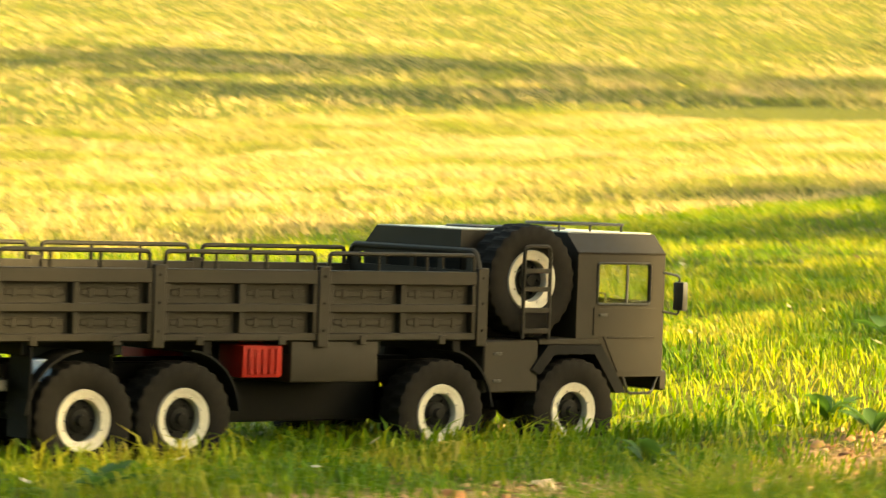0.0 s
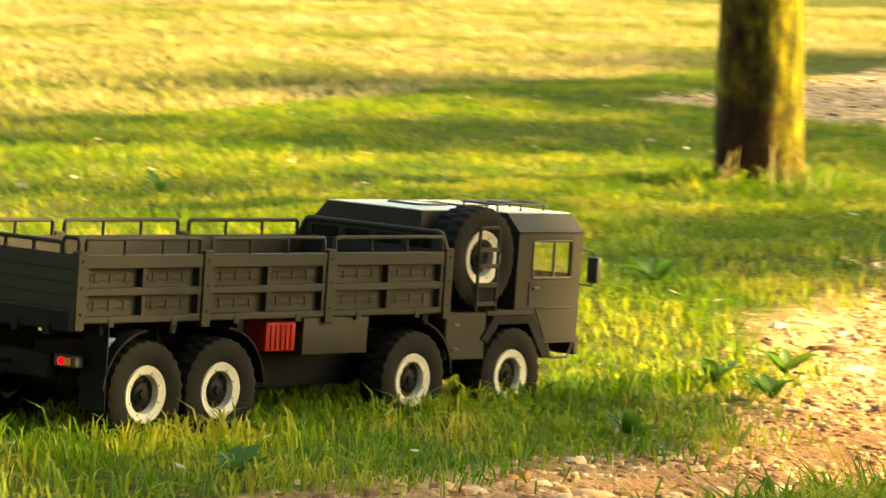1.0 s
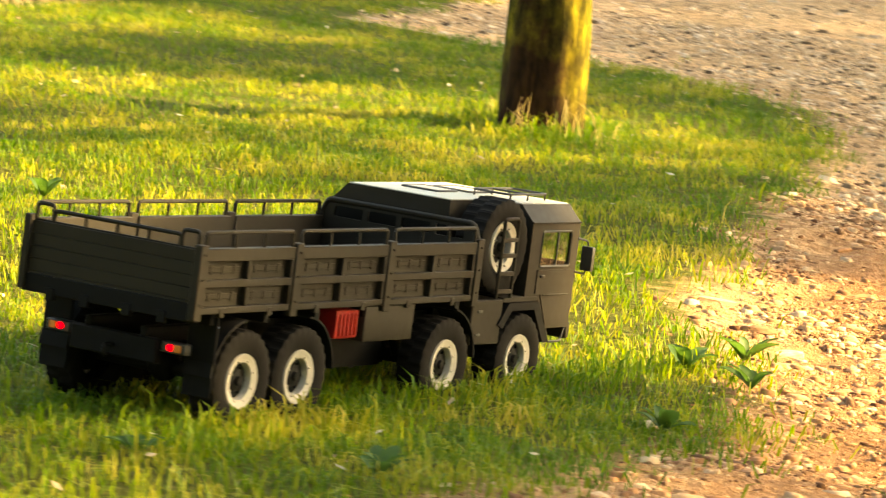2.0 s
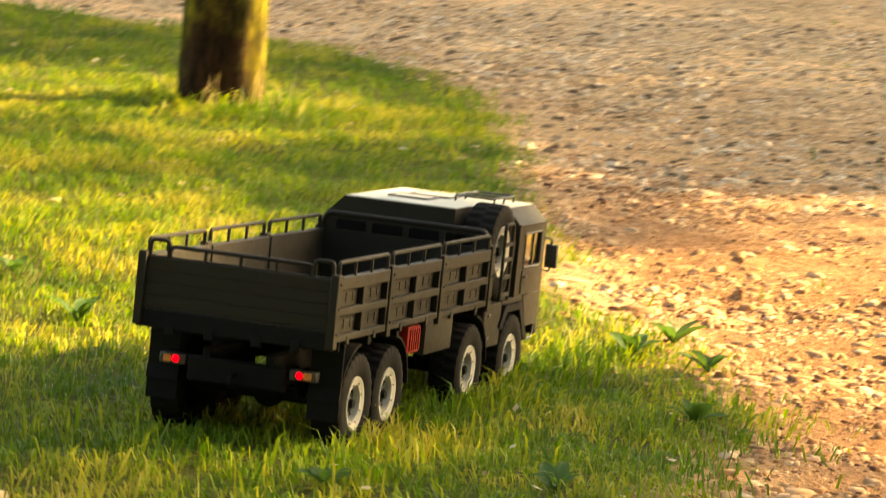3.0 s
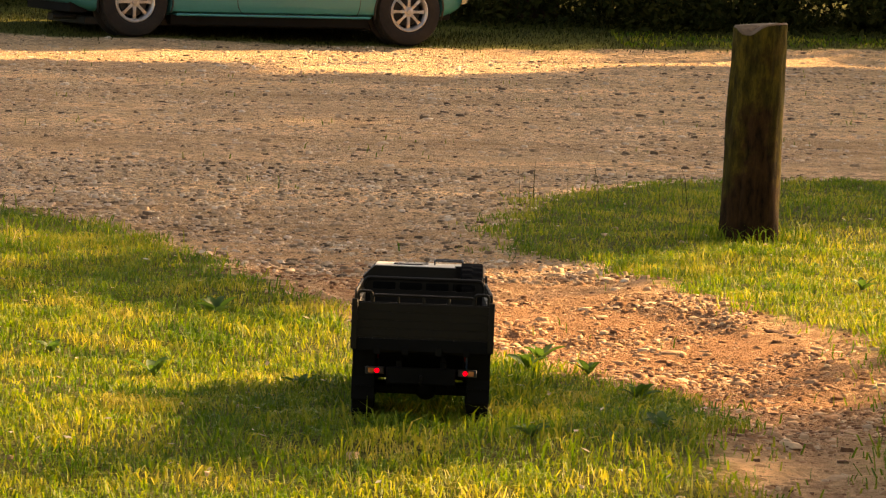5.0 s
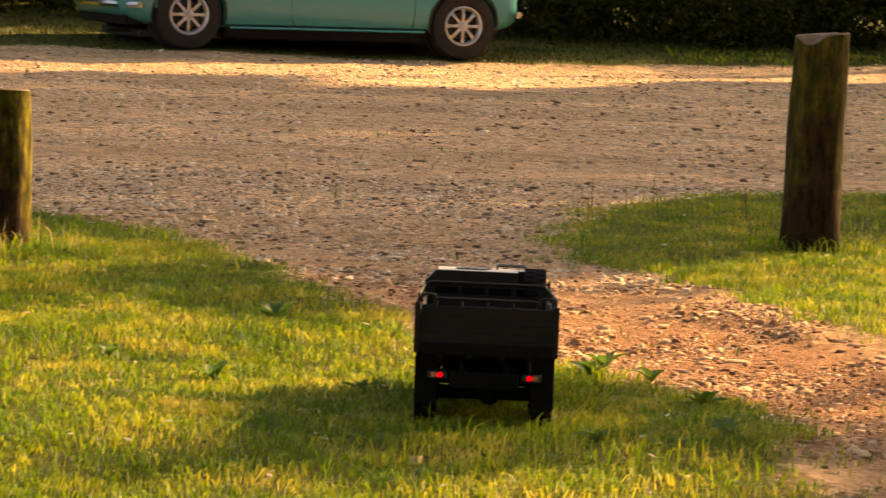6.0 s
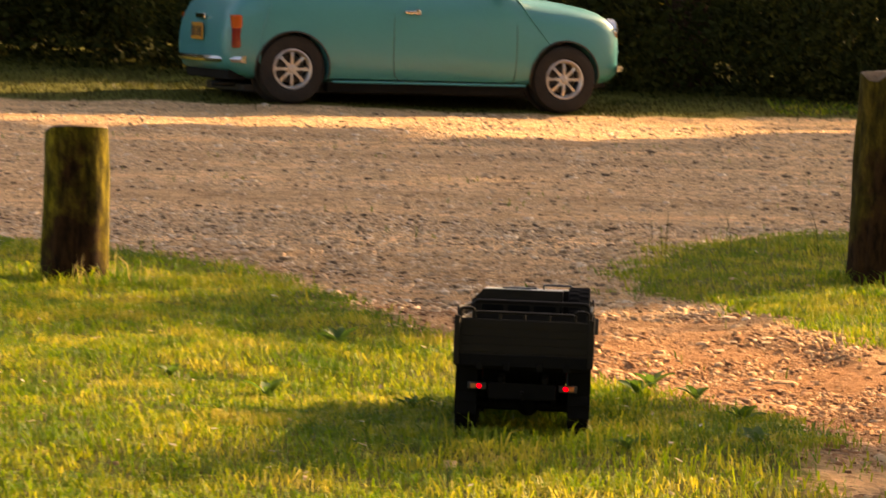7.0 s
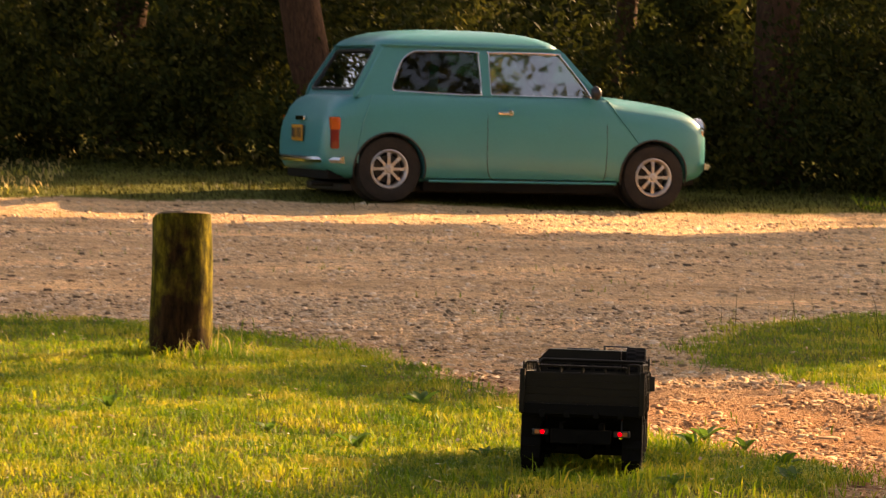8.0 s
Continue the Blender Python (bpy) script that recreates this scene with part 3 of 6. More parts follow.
def build_truck():
    t = thing("toy_truck", pose(-0.081, 7.093, ground_z(-0.081, 7.093) - 0.014, -3.8, 0.5, -5.06),
              "olive drab eight-wheeled army truck model standing in the grass", "model truck")
    # running gear
    tyre, rims, hubs = truck_tyre_mesh(), {s: truck_rim_mesh(s) for s in (1, -1)}, {s: truck_hub_mesh(s) for s in (1, -1)}
    for y in WHEEL_Y:
        for s in (1, -1):
            w = part("wheel", hubs[s], HUB_DARK, t)
            w.location = (0.1035 * s, y, 0.0635)
            part("tyre", tyre, RUBBER, w, "black rubber lugged tyre")
            part("rim", rims[s], RIM_WHITE, w, "cream painted rim")
        bm = bmesh.new()
        tube(bm, [(-0.09, y, 0.0635), (0.09, y, 0.0635)], 0.009, 10)
        bmesh.ops.create_uvsphere(bm, u_segments=14, v_segments=10, radius=0.021, matrix=Matrix.Translation((0.01, y, 0.066)))
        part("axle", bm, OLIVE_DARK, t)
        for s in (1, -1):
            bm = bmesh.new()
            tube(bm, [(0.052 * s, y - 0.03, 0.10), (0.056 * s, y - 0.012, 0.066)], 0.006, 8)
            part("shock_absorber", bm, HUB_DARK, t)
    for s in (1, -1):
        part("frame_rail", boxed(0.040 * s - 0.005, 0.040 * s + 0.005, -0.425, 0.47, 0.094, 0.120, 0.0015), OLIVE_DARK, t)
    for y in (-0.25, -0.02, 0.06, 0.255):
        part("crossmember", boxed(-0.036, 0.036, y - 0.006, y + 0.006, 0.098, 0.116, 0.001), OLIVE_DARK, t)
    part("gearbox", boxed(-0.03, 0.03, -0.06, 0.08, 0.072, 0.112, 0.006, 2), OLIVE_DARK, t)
    # Block added for the dark gearbox and shadow between the axles.
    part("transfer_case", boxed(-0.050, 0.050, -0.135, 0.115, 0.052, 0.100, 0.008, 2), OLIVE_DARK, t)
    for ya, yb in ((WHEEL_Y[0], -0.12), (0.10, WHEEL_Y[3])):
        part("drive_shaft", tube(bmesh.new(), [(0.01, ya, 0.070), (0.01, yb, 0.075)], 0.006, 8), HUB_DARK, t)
    # Panel added to block sunlit grass showing through slits under the bed.
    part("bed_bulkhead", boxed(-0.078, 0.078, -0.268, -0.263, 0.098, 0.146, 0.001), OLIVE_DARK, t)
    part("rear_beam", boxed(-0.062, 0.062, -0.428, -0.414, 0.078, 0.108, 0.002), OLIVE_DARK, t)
    bm = bmesh.new()
    tube(bm, soft_line([(0.0, -0.428, 0.092), (0.0, -0.445, 0.092), (0.0, -0.445, 0.080), (0.0, -0.432, 0.080)], 0.004), 0.003, 8)
    part("tow_hook", bm, HUB_DARK, t)
    for s in (1, -1):
        # lamp clusters on the rear beam
        lamp = part("tail_lamp", boxed(0.0830 * s - 0.017, 0.0830 * s + 0.017, -0.424, -0.409, 0.094, 0.107, 0.0012), BLACK_RAIL, t)
        bm = bmesh.new()
        lathe(bm, [(0.0, -0.0036), (0.0034, -0.0028), (0.0043, 0.0)], 18, Matrix.Translation((0.0830 * s - 0.004 * s, -0.4245, 0.1006)) @ Matrix.Rotation(radians(90), 4, 'Z'))
        part("red_lens", bm, TAIL_RED, lamp, "lit red tail lamp lens")
        part("amber_lens", boxed(0.0830 * s + 0.0065 * s - 0.005, 0.0830 * s + 0.0065 * s + 0.005, -0.4262, -0.4242, 0.0962, 0.1050, 0.0006), AMBER, lamp, "orange indicator lens")
        # mud flap behind the last wheel, and curved mudguards
        bm = bmesh.new()
        xa, xb = sorted((0.083 * s, 0.124 * s))
        box(bm, xa, xb, -0.398, -0.395, 0.046, 0.142, 0.001)
        part("mud_flap", bm, OLIVE_DARK, t)
        for ya, a0, a1 in ((WHEEL_Y[0], 95, 175), (WHEEL_Y[1], 5, 85), (WHEEL_Y[2], 5, 80)):
            bm = bmesh.new()
            rings = []
            for k in range(9):
                a = radians(a0 + (a1 - a0) * k / 8)
                c, sn = math.cos(a), math.sin(a)
                ring = []
                for dx, rr in ((0.083, 0.074), (0.124, 0.074), (0.124, 0.0715), (0.083, 0.0715)):
                    ring.append((dx * s, ya + c * rr, 0.0645 + sn * rr))
                rings.append(ring)
            loft(bm, rings)
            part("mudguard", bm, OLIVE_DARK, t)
    # cargo bed
    floor = part("bed_floor", boxed(-0.121, 0.121, BED_BACK + 0.006, BED_FRONT - 0.004, 0.146, 0.153, 0.001), OLIVE, t)
    for k in range(6):
        x = -0.10 + 0.04 * k
        part("floor_rib", boxed(x - 0.0012, x + 0.0012, BED_BACK + 0.01, BED_FRONT - 0.01, 0.1526, 0.1545), OLIVE, floor)
    for k in range(6):
        y = -0.40 + k * 0.115
        part("bed_bearer", boxed(-0.118, 0.118, y - 0.006, y + 0.006, 0.132, 0.1465, 0.001), OLIVE_DARK, t)
    cuts = (BED_BACK, -0.2405, -0.0215, BED_FRONT)
    for s in (1, -1):
        for a, b in zip(cuts, cuts[1:]):
            part("drop_side", bed_panel_mesh(a + 0.0065, b - 0.0065, s), OLIVE, t)
            part("side_rail", rail_mesh(a + 0.010, b - 0.010, 0.1205 * s, BED_TOP - 0.004, 0.2425, 3), OLIVE, t)
            for u in (0.25, 0.75):
                y = a + (b - a) * u
                xa, xb = sorted((0.1215 * s, 0.1262 * s))
                part("hinge", boxed(xa, xb, y - 0.005, y + 0.005, 0.1425, 0.1525, 0.0008), OLIVE, t)
        for y in cuts:
            bm = bmesh.new()
            xa, xb = sorted((0.1165 * s, 0.1272 * s))
            w = 0.0080
            box(bm, xa, xb, y - w, y + w, 0.1395, BED_TOP + 0.0045, 0.0012)
            for z in (0.158, 0.188, 0.2175):
                bmesh.ops.create_cone(bm, cap_ends=True, segments=8, radius1=0.0017, radius2=0.0013, depth=0.002, matrix=Matrix.Translation((0.1278 * s, y, z)) @ Matrix.Rotation(radians(90), 4, 'Y'))
            part("stake", bm, OLIVE, t)
    # tail board of five boards, with a chain of studs along the foot
    tail = part("tailgate", boxed(-0.119, 0.119, BED_BACK + 0.0005, BED_BACK + 0.0045, BED_LOW, BED_TOP, 0.0008), OLIVE, t)
    for k in range(5):
        z0 = BED_LOW + 0.001 + k * 0.0148
        part("board", boxed(-0.1185, 0.1185, BED_BACK - 0.0025, BED_BACK + 0.0012, z0, z0 + 0.01455, 0.0004), OLIVE, tail)
    bm = bmesh.new()
    for k in range(21):
        x = -0.112 + k * 0.0112
        bmesh.ops.create_uvsphere(bm, u_segments=6, v_segments=4, radius=0.0008, matrix=Matrix.Translation((x, BED_BACK - 0.0030, BED_LOW + 0.0118)) @ Matrix.Diagonal((3.2, 1, 0.8, 1)))
    part("stud_row", bm, RIM_WHITE, tail, "row of pale metal studs")
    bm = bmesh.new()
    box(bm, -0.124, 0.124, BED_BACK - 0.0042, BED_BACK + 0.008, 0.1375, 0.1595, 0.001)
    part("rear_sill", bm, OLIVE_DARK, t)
    for xa, xb, n in ((-0.116, -0.092, 1), (-0.090, 0.090, 4), (0.092, 0.116, 1)):
        bm = bmesh.new()
        y = BED_BACK + 0.003
        top = 0.2362 if n > 1 else 0.2425
        tube(bm, soft_line([(xa, y, 0.221), (xa, y, top), (xb, y, top), (xb, y, 0.221)], 0.006), 0.0027, 7)
        for k in range(1, n):
            x = xa + (xb - xa) * k / n
            tube(bm, [(x, y, 0.221), (x, y, top)], 0.0026, 6)
        part("tail_rail", bm, OLIVE, t)
    for x in (-0.08, -0.03, 0.03, 0.08):
        part("tail_hinge", boxed(x - 0.006, x + 0.006, BED_BACK - 0.0062, BED_BACK + 0.001, 0.131, 0.146, 0.001), OLIVE_DARK, tail)
    # headboard with openings below a bent top rail
    outer = [(-0.121, 0.149), (0.121, 0.149), (0.121, 0.226), (0.110, 0.243), (-0.110, 0.243), (-0.121, 0.226)]
    holes = [rounded(x - 0.022, x + 0.022, 0.225, 0.2395, 0.002, 2) for x in (-0.078, -0.026, 0.026, 0.078)]
    part("headboard", plate(outer, holes, 0.004, lambda u, v, w: (u, BED_FRONT - 0.004 + w, v)), OLIVE, t)
    bm = bmesh.new()
    tube(bm, soft_line([(-0.1225, BED_FRONT - 0.002, 0.222), (-0.112, BED_FRONT - 0.002, 0.2465), (0.112, BED_FRONT - 0.002, 0.2465), (0.1225, BED_FRONT - 0.002, 0.222)], 0.006), 0.0042, 9)
    part("headboard_rail", bm, OLIVE, t)
    # lockers and cans slung between the axles
    part("side_locker", boxed(0.062, 0.121, -0.060, 0.060, 0.101, 0.146, 0.002, 2), OLIVE, t)
    part("side_locker", boxed(-0.121, -0.062, -0.060, 0.060, 0.101, 0.146, 0.002, 2), OLIVE, t)
    for s in (1, -1):
        bm = bmesh.new()
        xa, xb = sorted((0.070 * s, 0.117 * s))
        box(bm, xa, xb, -0.122, -0.068, 0.106, 0.142, 0.004, 2)
        for k in range(5):
            y = -0.113 + 0.009 * k
            xc = 0.117 * s
            box(bm, min(xc, xc + 0.002 * s), max(xc, xc + 0.002 * s), y - 0.0022, y + 0.0022, 0.110, 0.138, 0.0007)
        tube(bm, soft_line([(0.093 * s, -0.110, 0.141), (0.093 * s, -0.108, 0.1455), (0.093 * s, -0.082, 0.1455), (0.093 * s, -0.080, 0.141)], 0.003), 0.0018, 6)
        part("fuel_can", bm, RED_CAN, t, "bright red ribbed fuel can")
    part("air_tank", boxed(0.080, 0.108, -0.385, -0.360, 0.104, 0.128, 0.004, 2), BLUE_BIT, t, "small blue box by the rear axle")
    # cab: plates round an open inside
    CB, CM, CF = 0.223, 0.352, 0.489      # rear, step behind the door, front
    XS, XR = 0.1197, 0.0985
    for s in (1, -1):
        y0 = CM if s > 0 else CB
        outer = [(y0, 0.148), (0.388, 0.148), (0.412, 0.103), (CF, 0.103), (CF, 0.2477), (y0, 0.2477)]
        hole = rounded(0.3844, 0.4645, 0.1894, 0.2345, 0.003, 3)
        cabside = part("cab_side", plate(outer, [hole], 0.003, lambda u, v, w: ((XS - w) * s, u, v)), OLIVE, t)
        # door skin with pressed swage, hinges and handle
        dz = [(0.3785, 0.152), (0.394, 0.150), (0.418, 0.108), (0.4745, 0.108), (0.4745, 0.1835), (0.3785, 0.1835)]
        door = part("door", plate(dz, [], 0.0014, lambda u, v, w: ((XS + w) * s, u, v)), OLIVE, t)
        xa, xb = sorted((XS * s + 0.0016 * s, XS * s + 0.0045 * s))
        part("door_handle", boxed(xa, xb, 0.385, 0.397, 0.1735, 0.177, 0.0006), BLACK_RAIL, door, "small black door handle")
        xa, xb = sorted((XS * s + 0.0008 * s, XS * s + 0.0025 * s))
        part("swage", boxed(xa, xb, 0.400, 0.4735, 0.148, 0.1505, 0.0006), OLIVE, door)
        bm = bmesh.new()
        ring = rounded(0.3828, 0.4661, 0.1878, 0.2361, 0.004, 3)
        tube(bm, [(XS * s + 0.0005 * s, u, v) for u, v in ring + ring[:1]], 0.0013, 5, caps=False)
        part("window_frame", bm, BLACK_RAIL, cabside, "dark window seal")
        part("window_bar", boxed(min(XS * s, XS * s - 0.002 * s), max(XS * s, XS * s - 0.002 * s), 0.4290, 0.4318, 0.1896, 0.2343), BLACK_RAIL, cabside)
        bm = plate(rounded(0.3846, 0.4643, 0.1896, 0.2343, 0.003, 3), [], 0.0005, lambda u, v, w: ((XS - 0.002 - w) * s, u, v))
        pane = part("window_pane", bm, TRUCK_GLASS, cabside, smooth=False)
        pane.visible_shadow = False
        # mirror on a bent arm
        bm = bmesh.new()
        tube(bm, soft_line([(XS * s, 0.486, 0.226), (0.125 * s, 0.508, 0.222), (0.125 * s, 0.508, 0.176), (XS * s, 0.487, 0.180)], 0.005), 0.0015, 6)
        arm = part("mirror_arm", bm, BLACK_RAIL, t)
        xa, xb = sorted((0.117 * s, 0.135 * s))
        part("mirror", boxed(xa, xb, 0.5050, 0.5135, 0.181, 0.215, 0.0022, 2), BLACK_RAIL, arm, "dark rectangular wing mirror")
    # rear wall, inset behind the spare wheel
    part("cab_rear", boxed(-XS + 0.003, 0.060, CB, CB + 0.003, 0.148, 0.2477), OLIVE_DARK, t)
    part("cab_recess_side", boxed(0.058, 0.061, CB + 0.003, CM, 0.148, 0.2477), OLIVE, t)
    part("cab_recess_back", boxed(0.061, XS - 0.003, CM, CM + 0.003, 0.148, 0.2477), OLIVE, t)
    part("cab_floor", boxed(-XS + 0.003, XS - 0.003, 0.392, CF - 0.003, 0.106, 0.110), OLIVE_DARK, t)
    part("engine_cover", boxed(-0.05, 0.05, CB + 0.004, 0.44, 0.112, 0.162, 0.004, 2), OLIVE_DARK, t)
    outer = [(-XS + 0.003, 0.103), (XS - 0.003, 0.103), (XS - 0.003, 0.2477), (-XS + 0.003, 0.2477)]
    holes = [rounded(-0.108, -0.004, 0.191, 0.238, 0.004, 3), rounded(0.004, 0.108, 0.191, 0.238, 0.004, 3)]
    part("cab_front", plate(outer, holes, 0.003, lambda u, v, w: (u, CF - w, v)), OLIVE, t)
    for x0, x1 in ((-0.108, -0.004), (0.004, 0.108)):
        pane = part("windscreen", plate(rounded(x0, x1, 0.191, 0.238, 0.004, 3), [], 0.0005, lambda u, v, w: (u, CF - 0.0015 - w, v)), TRUCK_GLASS, t, smooth=False)
        pane.visible_shadow = False
    for x in (-0.055, 0.055):
        seat = part("cab_seat", boxed(x - 0.026, x + 0.026, 0.372, 0.384, 0.160, 0.205, 0.004, 2), OLIVE_DARK, t)
        part("seat_cushion", boxed(x - 0.026, x + 0.026, 0.384, 0.42, 0.158, 0.168, 0.004, 2), OLIVE_DARK, seat)
    bm = bmesh.new()
    tube(bm, [(0.055, 0.438, 0.185), (0.055, 0.455, 0.165)], 0.0022, 6)
    lathe(bm, [(0.0155, -0.0014), (0.0170, 0.0), (0.0155, 0.0014), (0.0140, 0.0), (0.0155, -0.0014)], 20, Matrix.Translation((0.055, 0.437, 0.1865)) @ Matrix.Rotation(radians(50), 4, 'X') @ Matrix.Rotation(radians(90), 4, 'Y'))
    part("steering_wheel", bm, BLACK_RAIL, t)
    # roof with long chamfers; the right one starts in front of the spare wheel
    bm = bmesh.new()
    loft(bm, [[(-XS, CM, 0.2477), (XS, CM, 0.2477), (XR, CM, 0.2700), (-XR, CM, 0.2700)],
              [(-XS, CF, 0.2477), (XS, CF, 0.2477), (XR, CF, 0.2700), (-XR, CF, 0.2700)]])
    loft(bm, [[(-XS, CB, 0.2477), (0.061, CB, 0.2477), (0.061, CB, 0.2700), (-XR, CB + 0.001, 0.2700)],
              [(-XS, CM, 0.2477), (0.061, CM, 0.2477), (0.061, CM, 0.2700), (-XR, CM, 0.2700)]])
    part("roof", bm, OLIVE, t, smooth=False)
    part("roof_skin", boxed(-XR + 0.001, 0.060, CB + 0.003, CF - 0.004, 0.2700, 0.2715, 0.0005), ROOF_SKYLIT, t, "roof sheet with sun and sky glare put into its pale colour")
    part("roof_skin", boxed(0.0602, XR - 0.001, CM + 0.002, CF - 0.004, 0.2700, 0.2715, 0.0005), ROOF_SKYLIT, t)
    for s in (1, -1):
        bm = bmesh.new()
        tube(bm, [(XS * s, CM if s > 0 else CB, 0.2477), (XS * s, CF, 0.2477)], 0.0016, 6)
        part("rain_gutter", bm, OLIVE, t)
    for xa, xb, ya, yb in ((-0.058, -0.006, 0.300, 0.352), (-0.050, 0.004, 0.372, 0.428)):
        hatch = part("roof_hatch", boxed(xa, xb, ya, yb, 0.2715, 0.2735, 0.0008), ROOF_SKYLIT, t)
        bm = bmesh.new()
        ring = rounded(xa - 0.002, xb + 0.002, ya - 0.002, yb + 0.002, 0.004, 3)
        tube(bm, [(u, v, 0.2724) for u, v in ring + ring[:1]], 0.0021, 5, caps=False)
        part("hatch_seal", bm, BLACK_RAIL, hatch, "black rubber hatch seal")
    bm = bmesh.new()
    ring = rounded(0.020, 0.076, 0.352, 0.462, 0.006, 3)
    tube(bm, [(u, v, 0.2800) for u, v in ring + ring[:1]], 0.0017, 6, caps=False)
    for u, v in ((0.020, 0.358), (0.020, 0.456), (0.076, 0.358), (0.076, 0.456), (0.020, 0.407), (0.076, 0.407)):
        tube(bm, [(u, v, 0.2712), (u, v, 0.2802)], 0.0015, 6)
    tube(bm, [(0.020, 0.407, 0.2800), (0.076, 0.407, 0.2800)], 0.0013, 6)
    part("roof_rack", bm, BLACK_RAIL, t, "black tubular roof rack")
    # spare wheel upright in the recess with its ladder
    spare = part("spare_wheel", hubs[1], HUB_DARK, t)
    spare.location = (0.094, 0.287, 0.2145)
    spare.scale = (1.12, 1.05, 1.05)
    part("spare_tyre", tyre, RUBBER, spare, "black rubber lugged tyre")
    part("spare_rim", rims[1], RIM_WHITE, spare, "cream painted rim")
    bm = bmesh.new()
    for y in (0.268, 0.307):
        tube(bm, [(0.1225, y, 0.148), (0.1225, y, 0.240)], 0.0024, 7)
    tube(bm, soft_line([(0.1225, 0.268, 0.239), (0.1225, 0.268, 0.254), (0.1225, 0.307, 0.254), (0.1225, 0.307, 0.239)], 0.008), 0.0024, 7)
    for z in (0.157, 0.181, 0.205, 0.226):
        box(bm, 0.1207, 0.1243, 0.268, 0.307, z - 0.0028, z + 0.0028, 0.0006)
    part("ladder", bm, OLIVE, t)
    # front side box and the angular wheel arch
    for s in (1, -1):
        xa, xb = sorted((0.060 * s, XS * s))
        part("side_box", boxed(xa, xb, 0.214, 0.296, 0.086, 0.146, 0.0018), OLIVE, t)
        for z in (0.100, 0.131):
            xa2, xb2 = sorted((XS * s, (XS + 0.002) * s))
            part("box_latch", boxed(xa2, xb2, 0.228, 0.240, z - 0.0015, z + 0.0015, 0.0005), BLACK_RAIL, t)
        arch = [(0.284, 0.112), (0.308, 0.1405), (0.390, 0.1405), (0.432, 0.084), (0.415, 0.084), (0.380, 0.1300), (0.318, 0.1300), (0.297, 0.1065)]
        part("wheel_arch", plate(arch, [], 0.05, lambda u, v, w: ((XS + 0.003 - w) * s, u, v)), OLIVE_DARK, t, "black angular wheel arch")
        part("arch_top", boxed(xa, xb, 0.296, 0.392, 0.1408, 0.1480, 0.001), OLIVE, t)
        bm = bmesh.new()
        tube(bm, soft_line([(0.116 * s, 0.430, 0.104), (0.116 * s, 0.440, 0.083), (0.116 * s, 0.476, 0.083), (0.116 * s, 0.486, 0.104)], 0.005), 0.0018, 6)
        part("step_bar", bm, BLACK_RAIL, t)
    part("bumper", boxed(-0.118, 0.118, CF - 0.002, CF + 0.010, 0.086, 0.110, 0.002), OLIVE, t)
    for x in (-0.09, 0.09):
        bm = bmesh.new()
        lathe(bm, [(0.0, 0.006), (0.008, 0.005), (0.010, 0.0), (0.010, -0.004)], 18, Matrix.Translation((x, CF + 0.002, 0.128)) @ Matrix.Rotation(radians(90), 4, 'Z'))
        part("headlamp", bm, CHROME, t)
    return t


truck = build_truck()


# ---- the parked small car: x runs from the rear axle to the front, y to its left ----
def car_section(x, w, zb, zt, crown=0.03):
    """Half ring of a body section, mirrored: from keel round the side to the top."""
    h = zt - zb
    if -0.25 < x < 1.66:        # under the windows the shoulder is square
        crown = 0.0
        half = [(0.0, zb), (w * 0.80, zb), (w * 0.93, zb + 0.03), (w * 0.975, zb + 0.10 * h + 0.02), (w * 0.995, zb + 0.30 * h), (w, zb + 0.52 * h),
                (w * 0.992, zb + 0.74 * h), (w * 0.975, zb + 0.88 * h), (w * 0.955, zt - 0.030), (w * 0.938, zt - 0.004), (w * 0.66, zt), (w * 0.33, zt), (0.0, zt)]
    else:
        half = [(0.0, zb), (w * 0.80, zb), (w * 0.93, zb + 0.03), (w * 0.975, zb + 0.10 * h + 0.02), (w * 0.995, zb + 0.30 * h), (w, zb + 0.52 * h),
            (w * 0.99, zb + 0.74 * h), (w * 0.965, zb + 0.88 * h), (w * 0.925, zt - 0.035 * min(1, h * 2)), (w * 0.85, zt - 0.010), (w * 0.66, zt + crown * 0.5), (w * 0.33, zt + crown * 0.9), (0.0, zt + crown)]
    ring = [Vector((x, y, z)) for y, z in half] + [Vector((x, -y, z)) for y, z in half[-2:0:-1]]
    return ring


CAR_STATIONS = [  # x, half width, bottom, top, crown
    (-0.490, 0.50, 0.36, 0.52, 0.01), (-0.478, 0.575, 0.33, 0.60, 0.01), (-0.455, 0.615, 0.31, 0.68, 0.01), (-0.41, 0.640, 0.29, 0.765, 0.015),
    (-0.36, 0.655, 0.27, 0.815, 0.02), (-0.29, 0.668, 0.25, 0.845, 0.02), (-0.15, 0.684, 0.235, 0.855, 0.02), (0.15, 0.70, 0.232, 0.857, 0.02), (0.6, 0.705, 0.232, 0.857, 0.02),
    (1.2, 0.705, 0.232, 0.857, 0.02), (1.58, 0.70, 0.232, 0.857, 0.02), (1.72, 0.695, 0.232, 0.850, 0.035), (1.9, 0.690, 0.235, 0.822, 0.05), (2.1, 0.684, 0.235, 0.802, 0.045), (2.25, 0.672, 0.24, 0.782, 0.04),
    (2.35, 0.655, 0.26, 0.758, 0.03), (2.42, 0.63, 0.28, 0.722, 0.02), (2.468, 0.59, 0.30, 0.665, 0.01), (2.492, 0.53, 0.33, 0.585, 0.0)]


